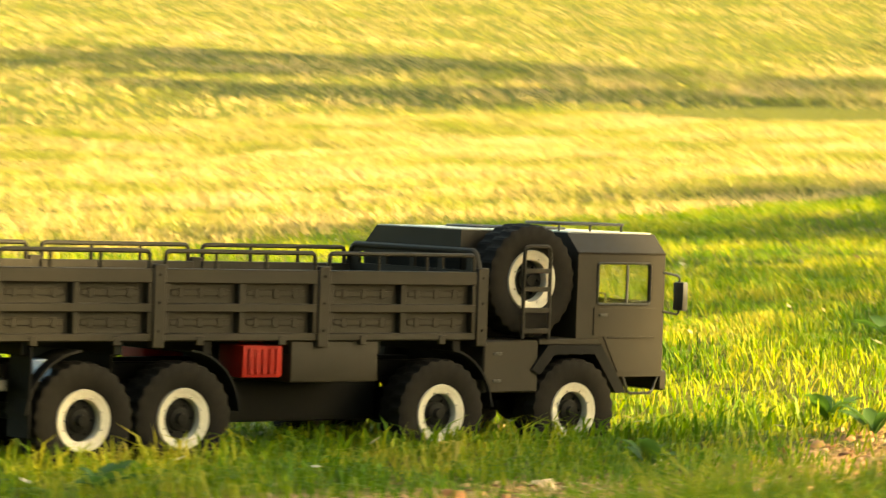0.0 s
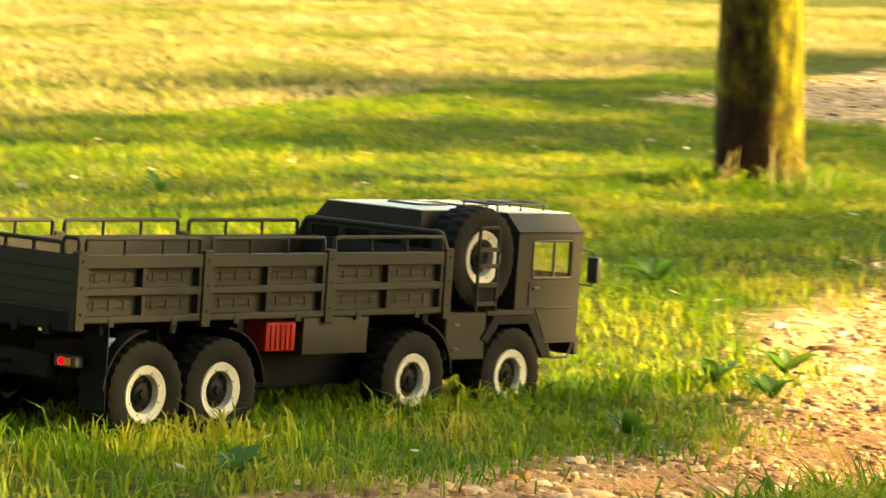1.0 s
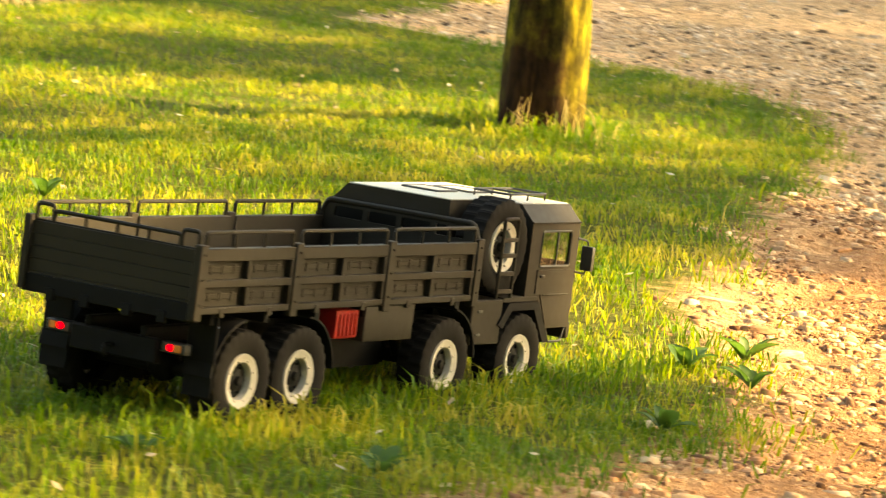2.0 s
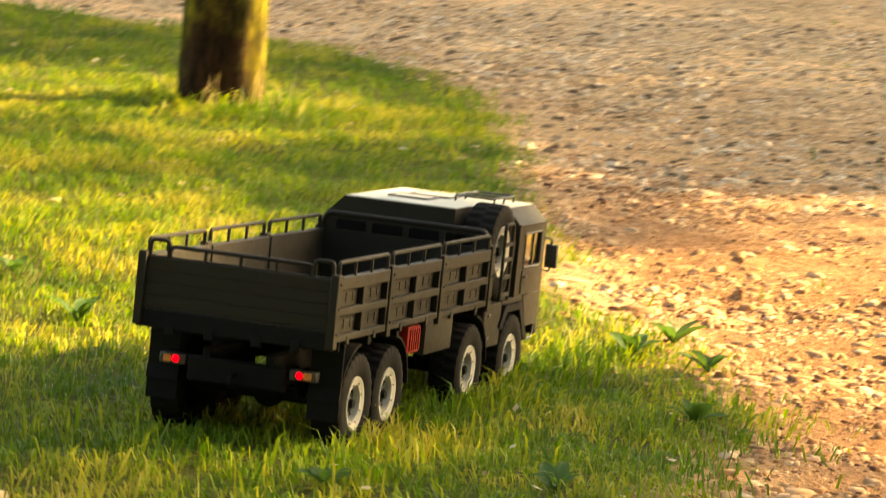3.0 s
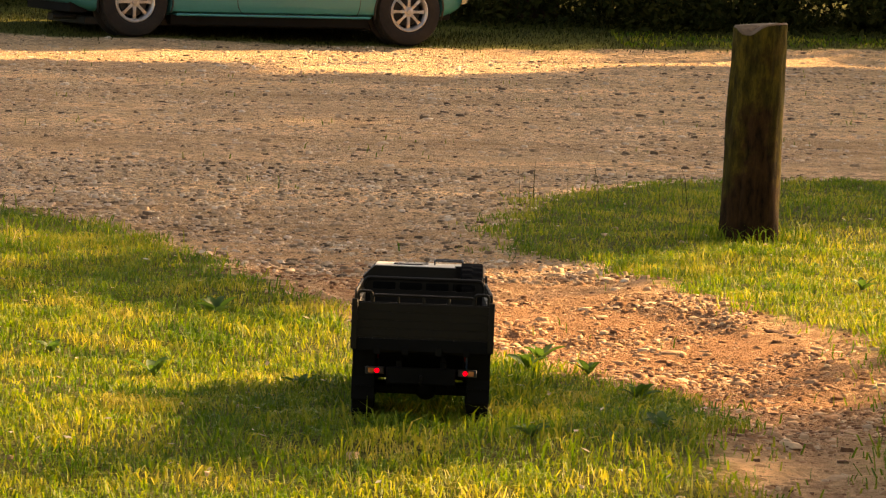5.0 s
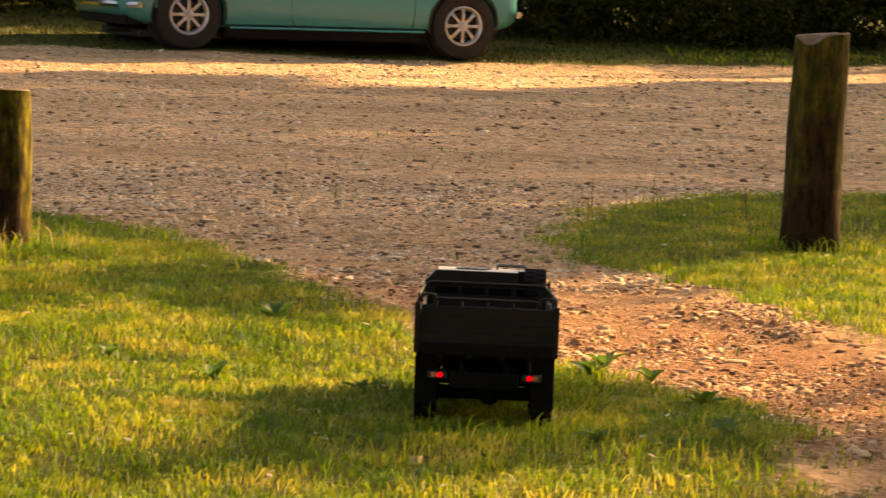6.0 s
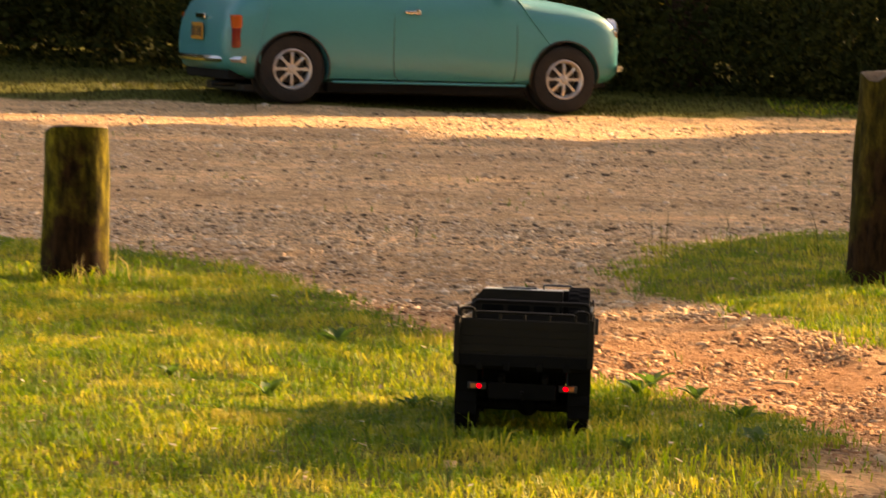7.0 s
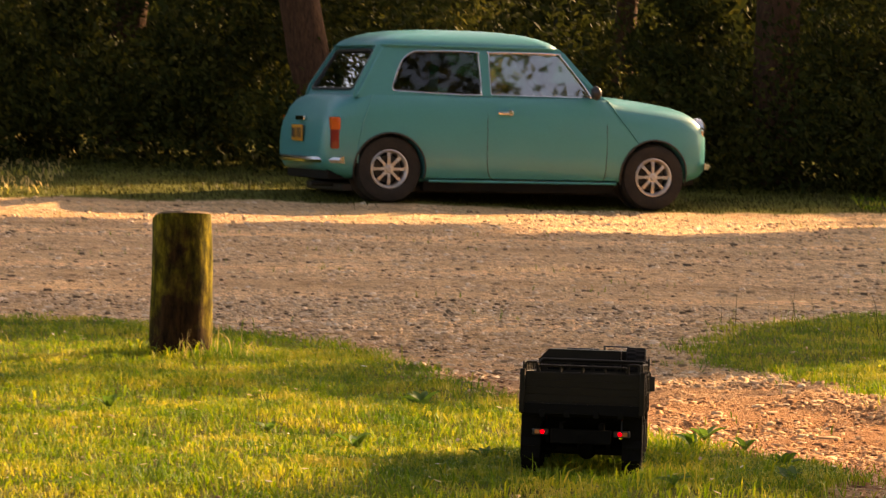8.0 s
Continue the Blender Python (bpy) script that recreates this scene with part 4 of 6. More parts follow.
def body_half_width(x, z):
    st = CAR_STATIONS
    w = np.interp(x, [s[0] for s in st], [s[1] for s in st])
    zb = np.interp(x, [s[0] for s in st], [s[2] for s in st])
    zt = np.interp(x, [s[0] for s in st], [s[3] for s in st])
    u = (z - zb) / (zt - zb)
    return float(w * np.interp(u, [0, 0.1, 0.3, 0.52, 0.74, 0.88, 0.97, 1.0], [0.93, 0.972, 0.995, 1.0, 0.991, 0.97, 0.945, 0.93]))


def spline(pts, n=6):
    """A smooth closed or open line through the points."""
    out = []
    for i in range(len(pts) - 1):
        p0, p1, p2, p3 = (Vector(pts[max(0, min(len(pts) - 1, k))]) for k in (i - 1, i, i + 1, i + 2))
        for j in range(n):
            t = j / n
            out.append(0.5 * ((2 * p1) + (-p0 + p2) * t + (2 * p0 - 5 * p1 + 4 * p2 - p3) * t * t + (-p0 + 3 * p1 - 3 * p2 + p3) * t ** 3))
    return out + [Vector(pts[-1])]


AXLES = ((0.0, 0.321, 0.316), (2.036, 0.291, 0.299))    # along the car, wheel height, arch height


def cut_arches(me):
    """Wheel arches cut out of the body mesh."""
    ob = new("temp", me)
    cutters = []
    for x, _, za in AXLES:
        for s in (1, -1):
            bm = bmesh.new()
            bmesh.ops.create_cone(bm, cap_ends=True, segments=40, radius1=0.262, radius2=0.262, depth=0.5, matrix=Matrix.Translation((x, 0.72 * s, za)) @ Matrix.Rotation(radians(90), 4, 'X'))
            cme = bpy.data.meshes.new("cut")
            bm.to_mesh(cme)
            bm.free()
            c = new("cut", cme)
            cutters.append(c)
            m = ob.modifiers.new("cut", 'BOOLEAN')
            m.operation, m.object, m.solver = 'DIFFERENCE', c, 'EXACT'
    bpy.context.view_layer.update()
    dep = bpy.context.evaluated_depsgraph_get()
    out = bpy.data.meshes.new_from_object(ob.evaluated_get(dep))
    for o in (ob, *cutters):
        bpy.data.objects.remove(o)
    return out


def car_wheel_meshes():
    bm = bmesh.new()
    lathe(bm, [(0.150, -0.065), (0.165, -0.078), (0.215, -0.082), (0.243, -0.072), (0.252, -0.050), (0.254, 0.0), (0.252, 0.050), (0.243, 0.072), (0.215, 0.082), (0.165, 0.078), (0.150, 0.065)], 56)
    for k in range(60):
        a = 2 * math.pi * k / 60
        for x in (-0.036, 0.0, 0.036):
            m = Matrix.Rotation(a + (0.05 if x == 0 else 0), 4, 'X')
            g = bmesh.ops.create_cube(bm, size=1.0)["verts"]
            for v in g:
                v.co = m @ Vector((x + v.co.x * 0.028, v.co.y * 0.018, 0.2535 + v.co.z * 0.006))
    tyre = mesh_of("tyre", bm, CAR_TYRE, angle=35)
    bm = bmesh.new()
    lathe(bm, [(0.152, 0.060), (0.150, 0.072), (0.143, 0.075), (0.132, 0.066), (0.124, 0.050), (0.124, 0.035), (0.128, -0.05), (0.135, -0.06), (0.152, -0.06), (0.152, 0.060)], 48)
    for k in range(8):
        m = Matrix.Rotation(2 * math.pi * k / 8, 4, 'X')
        rings = []
        for r, w, x in ((0.030, 0.012, 0.054), (0.058, 0.0105, 0.060), (0.090, 0.0100, 0.060), (0.114, 0.0125, 0.056), (0.132, 0.021, 0.050)):
            rings.append([m @ Vector((x, -w, r)), m @ Vector((x, w, r)), m @ Vector((x - 0.022, w * 0.8, r)), m @ Vector((x - 0.022, -w * 0.8, r))])
        loft(bm, rings)
    lathe(bm, [(0.0, 0.066), (0.018, 0.066), (0.024, 0.058), (0.040, 0.054), (0.044, 0.044), (0.044, 0.015), (0.0, 0.015)], 28)
    rim = mesh_of("rim", bm, ALLOY, angle=32)
    bm = bmesh.new()
    lathe(bm, [(0.0, 0.012), (0.105, 0.012), (0.110, 0.006), (0.110, -0.03), (0.0, -0.03)], 28)
    drum = mesh_of("brake_drum", bm, CAR_BLACK)
    return tyre, rim, drum


def build_car(m):
    c = thing("parked_car", m, "small turquoise two-door saloon car parked at the road's edge", "car")
    bm = bmesh.new()
    dense = []
    for a, b in zip(CAR_STATIONS, CAR_STATIONS[1:]):
        n = 3 if b[0] - a[0] > 0.2 else 2
        for k in range(n):
            u = k / n
            dense.append(tuple(a[i] * (1 - u) + b[i] * u for i in range(5)))
    dense.append(CAR_STATIONS[-1])
    loft(bm, [car_section(*s) for s in dense])
    me = cut_arches(mesh_of("body", bm, CAR_PAINT))
    for p in me.polygons:
        p.use_smooth = True
    bm = bmesh.new()
    bm.from_mesh(me)
    body = part("body", bm, CAR_PAINT, c, angle=38)
    # greenhouse sides: plates that lean inwards, with openings
    Z0, Z1 = 0.845, 1.215
    def side_place(s):
        def f(u, v, w):
            lean = 0.661 - (v - Z0) * 0.29 - 0.02 * ((u - 0.7) / 0.9) ** 2
            return (u, (lean - w) * s, v)
        return f
    outer = [(-0.275, Z0 - 0.012)] + [(-0.25, 0.92), (-0.13, 1.12), (-0.075, Z1)] + [(1.315, Z1), (1.36, 1.18), (1.67, Z0 - 0.012)]
    quarter = [tuple(p) for p in spline([(0.03, 0.885), (0.35, 0.872), (0.66, 0.868), (0.690, 0.90), (0.685, 1.14), (0.655, 1.178), (0.30, 1.178), (0.19, 1.168), (0.10, 1.10), (0.025, 0.93), (0.03, 0.885)], 5)[:-1]]
    front = [tuple(p) for p in spline([(0.765, 0.872), (1.1, 0.868), (1.50, 0.868), (1.535, 0.885), (1.33, 1.155), (1.29, 1.178), (0.80, 1.178), (0.765, 1.15), (0.765, 0.872)], 5)[:-1]]
    for s in (1, -1):
        side = part("side_frame", plate(outer, [quarter, front], 0.025, side_place(s)), CAR_PAINT, c)
        f = side_place(s)
        for name, loop in (("quarter_window", quarter), ("door_window", front)):
            bm = plate(loop, [], 0.004, lambda u, v, w: f(u, v, w + 0.010))
            pane = part(name, bm, CAR_GLASS if name == "door_window" else DULL_GLASS, side, smooth=False)
            pane.visible_shadow = False
            bm = bmesh.new()
            tube(bm, [f(u, v, -0.002) for u, v in loop + loop[:1]], 0.006, 6, caps=False)
            part("window_trim", bm, CHROME, side, "thin chrome window trim")
    # windscreen and rear window between the sides
    def front_place(x0, z0, x1, z1, bow):
        def f(u, v, w):
            return (x0 + (x1 - x0) * v - bow * (u / 0.65) ** 2 + w, u * (1 - 0.175 * v), z0 + (z1 - z0) * v)
        return f
    for name, f, d in (("windscreen_frame", front_place(1.70, Z0 - 0.002, 1.335, Z1, 0.05), 1), ("rear_window_frame", front_place(-0.31, Z0 - 0.002, -0.085, Z1, -0.05), -1)):
        outer2 = rounded(-0.655, 0.655, 0.0, 1.0, 0.02, 2)
        hole = rounded(-0.56, 0.56, 0.10, 0.88, 0.09, 5) if d > 0 else rounded(-0.565, 0.565, 0.13, 0.90, 0.10, 5)
        fr = part(name, plate(outer2, [hole], -0.02 * d, f), CAR_PAINT, c)
        pane = part("windscreen" if d > 0 else "rear_window", plate(hole, [], -0.004 * d, lambda u, v, w: f(u, v, w - 0.008 * d)), CAR_GLASS, fr, smooth=False)
        pane.visible_shadow = False
        bm = bmesh.new()
        tube(bm, [f(u, v, 0.003 * d) for u, v in hole + hole[:1]], 0.011, 6, caps=False)
        part("window_seal", bm, CAR_BLACK, fr, "black rubber window seal")
    # domed roof
    rings = []
    for z, x0, x1, w, r in ((1.203, -0.088, 1.338, 0.556, 0.12), (1.220, -0.090, 1.336, 0.560, 0.14), (1.238, -0.080, 1.322, 0.552, 0.15), (1.262, -0.045, 1.285, 0.530, 0.17), (1.288, 0.010, 1.220, 0.485, 0.19), (1.312, 0.09, 1.13, 0.415, 0.20), (1.330, 0.22, 1.00, 0.31, 0.20), (1.340, 0.40, 0.82, 0.15, 0.12)):
        rings.append([(u, v, z) for u, v in rounded(x0, x1, -w, w, r, 6)])
    bm = bmesh.new()
    loft(bm, rings)
    part("roof", bm, CAR_PAINT, c, angle=60)
    bm = bmesh.new()
    ring = rounded(-0.093, 1.336, -0.564, 0.564, 0.13, 6)
    tube(bm, [(u, v, 1.214) for u, v in ring + ring[:1]], 0.007, 6, caps=False)
    part("rain_gutter", bm, CAR_PAINT, c)
    # shut lines, sills, arches
    def on_side(x, z, s, out=0.002):
        return (x, (body_half_width(x, z) + out) * s, z)
    for s in (1, -1):
        line = spline([(0.735, 0.845), (0.728, 0.60), (0.735, 0.36), (0.765, 0.272), (0.85, 0.250), (1.2, 0.248), (1.58, 0.248), (1.645, 0.27), (1.655, 0.45), (1.655, 0.845)], 6)
        bm = bmesh.new()
        tube(bm, [on_side(p.x, p.y, s, -0.001) for p in line], 0.0032, 5)
        part("door_gap", bm, CAR_BLACK, c, "dark door shut line")
        bm = bmesh.new()
        seam = spline([(1.66, 0.85), (1.76, 0.72), (1.86, 0.60), (1.905, 0.545)], 6)
        tube(bm, [on_side(p.x, p.y, s, 0.001) for p in seam], 0.006, 5)
        part("body_seam", bm, CAR_PAINT, c)
        bm = bmesh.new()
        seam = spline([(-0.13, 0.855), (-0.19, 0.70), (-0.23, 0.52), (-0.24, 0.36)], 6)
        tube(bm, [on_side(p.x, p.y, s, 0.001) for p in seam], 0.006, 5)
        part("body_seam", bm, CAR_PAINT, c)
        bm = bmesh.new()
        tube(bm, [on_side(x, 0.240, s, 0.004) for x in np.linspace(0.30, 1.74, 16)], 0.009, 6)
        part("sill_strip", bm, CAR_PAINT, c, "turquoise lip along the sill")
        bm = bmesh.new()
        xa, xb = sorted((0.50 * s, 0.590 * s))
        box(bm, 0.28, 1.76, xa, xb, 0.165, 0.238, 0.015, 2)
        part("sill", bm, UNDERCAR_DARK, c, "dark sill with the shade under the car put into its colour")
        for x0, _, za in AXLES:
            bm = bmesh.new()
            arc = []
            for k in range(25):
                a = radians(-14 + 208 * k / 24)
                x, z = x0 + 0.266 * math.cos(a), za + 0.266 * math.sin(a)
                arc.append((x, (body_half_width(x, max(z, 0.24)) + 0.004) * s, z))
            tube(bm, arc, 0.007, 7)
            part("arch_trim", bm, CAR_BLACK, c, "black wheel arch trim")
            bm = bmesh.new()
            bmesh.ops.create_cone(bm, cap_ends=True, segments=32, radius1=0.259, radius2=0.259, depth=0.02, matrix=Matrix.Translation((x0, 0.475 * s, za)) @ Matrix.Rotation(radians(90), 4, 'X'))
            part("wheel_well", bm, CAR_BLACK, c, smooth=False)
        handle = part("door_handle", boxed(0.80, 0.885, min(0.70 * s, 0.722 * s), max(0.70 * s, 0.722 * s), 0.728, 0.752, 0.008, 2), CHROME, c, "chrome door handle")
        bm = bmesh.new()
        lathe(bm, [(0.0, 0.012), (0.020, 0.010), (0.026, 0.0), (0.026, -0.01)], 18, Matrix.Translation((0.90, 0.706 * s, 0.742)) @ Matrix.Rotation(radians(90 * s), 4, 'Z'))
        part("escutcheon", bm, CHROME, handle)
        # wing mirror
        bm = bmesh.new()
        tube(bm, [(1.56, 0.64 * s, 0.862), (1.55, 0.72 * s, 0.895)], 0.009, 6)
        bmesh.ops.create_uvsphere(bm, u_segments=14, v_segments=10, radius=1.0, matrix=Matrix.Translation((1.545, 0.735 * s, 0.90)) @ Matrix.Diagonal((0.040, 0.058, 0.052, 1)))
        part("wing_mirror", bm, CAR_BLACK, c, "black round door mirror")
        # lamps
        bm = bmesh.new()
        lathe(bm, [(0.0, 0.040), (0.045, 0.034), (0.075, 0.018), (0.086, 0.004), (0.096, 0.0), (0.096, -0.06), (0.0, -0.06)], 28, Matrix.Translation((2.448, 0.515 * s, 0.640)))
        part("headlamp", bm, CHROME, c, "round chrome headlamp")
        bm = bmesh.new()
        lathe(bm, [(0.0, 0.018), (0.020, 0.014), (0.030, 0.0), (0.030, -0.03)], 18, Matrix.Translation((2.455, 0.49 * s, 0.455)))
        part("front_indicator", bm, CAR_AMBER, c, "orange front indicator")
        lamp = part("rear_lamp", boxed(-0.436, -0.366, min(0.570 * s, 0.652 * s), max(0.570 * s, 0.652 * s), 0.455, 0.680, 0.018, 2), CAR_RED, c, "upright red rear lamp")
        part("orange_lens", boxed(-0.440, -0.364, min(0.568 * s, 0.656 * s), max(0.568 * s, 0.656 * s), 0.592, 0.690, 0.018, 2), CAR_AMBER, lamp, "orange indicator lens")
    # boot lid line, plate, handle
    bm = bmesh.new()
    def rear_x(z, y):
        zs, bx = [0.33, 0.45, 0.52, 0.60, 0.68, 0.765, 0.815, 0.845], [-0.478, -0.492, -0.492, -0.480, -0.457, -0.412, -0.362, -0.292]
        return float(np.interp(z, zs, bx)) + 0.06 * (abs(y) / 0.6) ** 3
    ring = [(y, z) for y, z in rounded(-0.43, 0.43, 0.40, 0.80, 0.06, 5)]
    tube(bm, [(rear_x(z, y) - 0.001, y, z) for y, z in ring + ring[:1]], 0.005, 5, caps=False)
    part("boot_gap", bm, CAR_BLACK, c, "dark boot lid shut line")
    plate_ob = part("number_plate", boxed(-0.512, -0.502, -0.14, 0.14, 0.505, 0.625, 0.004), PLATE_YELLOW, c, "yellow rear number plate with dark bars")
    for k, y in enumerate((-0.10, -0.058, -0.016, 0.040, 0.082, 0.112)):
        part("plate_bar", boxed(-0.5135, -0.5115, y - 0.012, y + 0.012, 0.530, 0.600), CAR_BLACK, plate_ob)
    part("boot_handle", boxed(-0.495, -0.462, -0.11, 0.11, 0.655, 0.690, 0.010, 2), CHROME, c, "chrome boot handle")
    # bumpers
    for x0, d, reach, wide in ((-0.520, -1, 0.16, 0.672), (2.545, 1, 0.09, 0.672)):
        bm = bmesh.new()
        rings = []
        for k in range(25):
            y = wide * (2 * k / 24 - 1)
            x = x0 - d * reach * (abs(y) / wide) ** 5
            rings.append([(x - d * 0.02, y, 0.352), (x + d * 0.010, y, 0.357), (x + d * 0.022, y, 0.378), (x + d * 0.010, y, 0.398), (x - d * 0.02, y, 0.404)])
        loft(bm, rings)
        part("bumper", bm, CHROME, c, "slim chrome bumper")
    part("rear_valance", boxed(-0.43, -0.30, -0.54, 0.54, 0.235, 0.34, 0.02, 2), UNDERCAR_DARK, c)
    part("front_valance", boxed(2.28, 2.41, -0.53, 0.53, 0.235, 0.34, 0.02, 2), UNDERCAR_DARK, c)
    part("floor_pan", boxed(-0.30, 2.30, -0.46, 0.46, 0.15, 0.21, 0.01), CAR_BLACK, c)
    bm = bmesh.new()
    tube(bm, [(-0.47, -0.25, 0.20), (-0.20, -0.25, 0.20)], 0.020, 12)
    part("exhaust", bm, CAR_BLACK, c)
    bm = bmesh.new()
    box(bm, 2.455, 2.492, -0.36, 0.36, 0.42, 0.60, 0.03, 2)
    gr = part("grille", bm, CHROME, c)
    for k in range(7):
        z = 0.440 + k * 0.0235
        part("grille_bar", boxed(2.490, 2.496, -0.33, 0.33, z, z + 0.010, 0.002), CHROME, gr)
    # inside
    for y in (-0.30, 0.30):
        st = part("front_seat", boxed(0.80, 0.93, y - 0.22, y + 0.22, 0.36, 0.97, 0.05, 2), SEAT_CLOTH, c)
        part("seat_base", boxed(0.90, 1.32, y - 0.22, y + 0.22, 0.34, 0.50, 0.05, 2), SEAT_CLOTH, st)
    part("rear_seat", boxed(-0.10, 0.10, -0.55, 0.55, 0.45, 0.90, 0.06, 2), SEAT_CLOTH, c)
    part("dashboard", boxed(1.50, 1.64, -0.60, 0.60, 0.74, 0.86, 0.03, 2), CAR_BLACK, c)
    bm = bmesh.new()
    lathe(bm, [(0.185, -0.012), (0.198, 0.0), (0.185, 0.012), (0.172, 0.0), (0.185, -0.012)], 32, Matrix.Translation((1.38, -0.30, 0.80)) @ Matrix.Rotation(radians(-35), 4, 'Y'))
    tube(bm, [(1.38, -0.47, 0.80), (1.38, -0.13, 0.80)], 0.012, 6)
    part("steering_wheel", bm, CAR_BLACK, c)
    tyre, rim, drum = car_wheel_meshes()
    for x, zw, _ in AXLES:
        for s in (1, -1):
            w = part("wheel", drum, CAR_BLACK, c)
            w.scale = (0.96, 0.945, 0.945)
            w.location = (x, 0.600 * s, zw)
            w.rotation_euler = (0, 0, radians(90 * s))
            part("tyre", tyre, CAR_TYRE, w, "black road tyre")
            part("rim", rim, ALLOY, w, "eight-spoke silver alloy rim")
    return c


CAR_TURN = 17.1
car = build_car(pose(-0.694, 26.265, -0.025, 0, 0, CAR_TURN))


# ---- wooden posts beside the road ----
def build_post(name, x, y, r, h, lean, label, seed, wood, notch=0.010):
    p = thing(name, pose(x, y, ground_z(x, y) - 0.05, lean[0], lean[1], 0), label, "post", "posts along the road")
    bm = bmesh.new()
    rings = []
    for k in range(25):
        z = (h + 0.05) * k / 24
        f = 1.06 - 0.10 * k / 24
        ring = []
        for i in range(44):
            a = 2 * math.pi * i / 44
            q = r * f * (1 + 0.05 * fbm(math.cos(a) * 1.4 + seed, z * 4.0 + math.sin(a) * 1.4) + 0.018 * fbm(i * 0.9, z * 5.0 + seed))
            q -= 0.006 * max(0, math.cos(7 * a + seed + 0.8 * math.sin(z * 9))) ** 12
            drop = 0.008 * math.sin(a + seed) - notch * max(0, math.sin(a * 1.5 + seed)) ** 4 if k == 24 else 0
            ring.append(Vector((q * math.cos(a), q * math.sin(a), z + drop)))
        rings.append(ring)
    loft(bm, rings, True, False)
    part("shaft", bm, wood, p)
    bm = bmesh.new()
    top = rings[-1]
    ctr = sum(top, Vector()) / len(top)
    ring2 = [ctr + (q - ctr) * 0.93 + Vector((0, 0, 0.006)) for q in top]
    ring3 = [ctr + (q - ctr) * 0.5 + Vector((0, 0, 0.004 + 0.006 * fbm(i, seed))) for i, q in enumerate(top)]
    loft(bm, [top, ring2, ring3, [ctr + (q - ctr) * 0.02 + Vector((0, 0, 0.005)) for q in top]], True, False)
    part("sawn_top", bm, POST_END, p, "sawn pale brown end grain", angle=50)
    return p


build_post("wooden_post", -1.13, 10.24, 0.091, 0.430, (0, -0.5), "short round wooden post with mossy sides in the grass", 3, POST_WOOD)
build_post("wooden_post", 1.221, 10.934, 0.084, 0.637, (0, 1.2), "tall weathered round wooden post with chipped top", 8, POST_BROWN, 0.028)


# ---- grass ----
def blades(name, pts, hgt, wid, label, seed, mat=GRASS, lean=0.5):
    """Blades as tapered bent strips at the given places; one object."""
    rng = np.random.default_rng(seed)
    n = len(pts)
    a = rng.uniform(0, 2 * np.pi, n)
    side = np.stack([np.cos(a), np.sin(a), np.zeros(n)], -1)
    bend_a = rng.uniform(0, 2 * np.pi, n)
    bend = np.stack([np.cos(bend_a), np.sin(bend_a), np.zeros(n)], -1) * (rng.uniform(0.1, 1.3, n) * lean * hgt)[:, None]
    up = np.array([0, 0, 1.0])
    v = np.zeros((n, 5, 3))
    w = (wid / 2)[:, None]
    v[:, 0] = pts - side * w - up * 0.01
    v[:, 1] = pts + side * w - up * 0.01
    mid = pts + up * (hgt * 0.55)[:, None] + bend * 0.35
    v[:, 2] = mid - side * w * 0.8
    v[:, 3] = mid + side * w * 0.8
    v[:, 4] = pts + up * (hgt * (1 - 0.35 * lean))[:, None] + bend
    me = bpy.data.meshes.new(name)
    base = (np.arange(n) * 5)[:, None]
    tri = np.concatenate([base + [0, 1, 3], base + [0, 3, 2], base + [2, 3, 4]], 1).reshape(-1, 3)
    me.vertices.add(n * 5)
    me.vertices.foreach_set("co", v.ravel().astype(np.float32))
    me.loops.add(len(tri) * 3)
    me.loops.foreach_set("vertex_index", tri.ravel().astype(np.int32))
    me.polygons.add(len(tri))
    me.polygons.foreach_set("loop_start", (np.arange(len(tri)) * 3).astype(np.int32))
    me.update(calc_edges=True)
    me.materials.append(mat)
    return tagged(new(name, me), label, "grass", kind="stuff")


def scatter(x0, x1, y0, y1, per_m2, seed, keep):
    rng = np.random.default_rng(seed)
    n = int((x1 - x0) * (y1 - y0) * per_m2)
    x, y = rng.uniform(x0, x1, n), rng.uniform(y0, y1, n)
    k = keep(x, y, rng)
    x, y = x[k], y[k]
    i = np.clip(np.searchsorted(xs, x) - 1, 0, nx - 2)
    j = np.clip(np.searchsorted(ys, y) - 1, 0, ny - 2)
    u, v = (x - xs[i]) / (xs[i + 1] - xs[i]), (y - ys[j]) / (ys[j + 1] - ys[j])
    z = (gz[j, i] * (1 - u) + gz[j, i + 1] * u) * (1 - v) + (gz[j + 1, i] * (1 - u) + gz[j + 1, i + 1] * u) * v
    return np.stack([x, y, z], -1), rng


def wave(x, y, s, ph=0.0):
    return np.sin(x * 1.7 * s + ph + 1.3 * np.sin(y * 0.9 * s)) * np.sin(y * 1.3 * s + 0.7 * ph + 1.1 * np.sin(x * 1.1 * s))


def on_lawn(x, y, rng):
    g = gravel_amount(x, y) + 0.10 * wave(x, y, 4.0) + 0.05 * wave(x, y, 11.0, 2.0) + rng.normal(0, 0.035, len(x))
    clump = 0.72 + 0.28 * wave(x, y, 5.0, 1.0)
    return (g < 0) & (rng.uniform(0, 1, len(x)) < clump)


def lawn_height(p, rng, low, high):
    t = 0.45 + 0.30 * wave(p[:, 0], p[:, 1], 2.2, 0.6) + 0.35 * wave(p[:, 0], p[:, 1], 13.0, 1.6)
    return (low + (high - low) * t) * rng.uniform(0.55, 1.25, len(p))


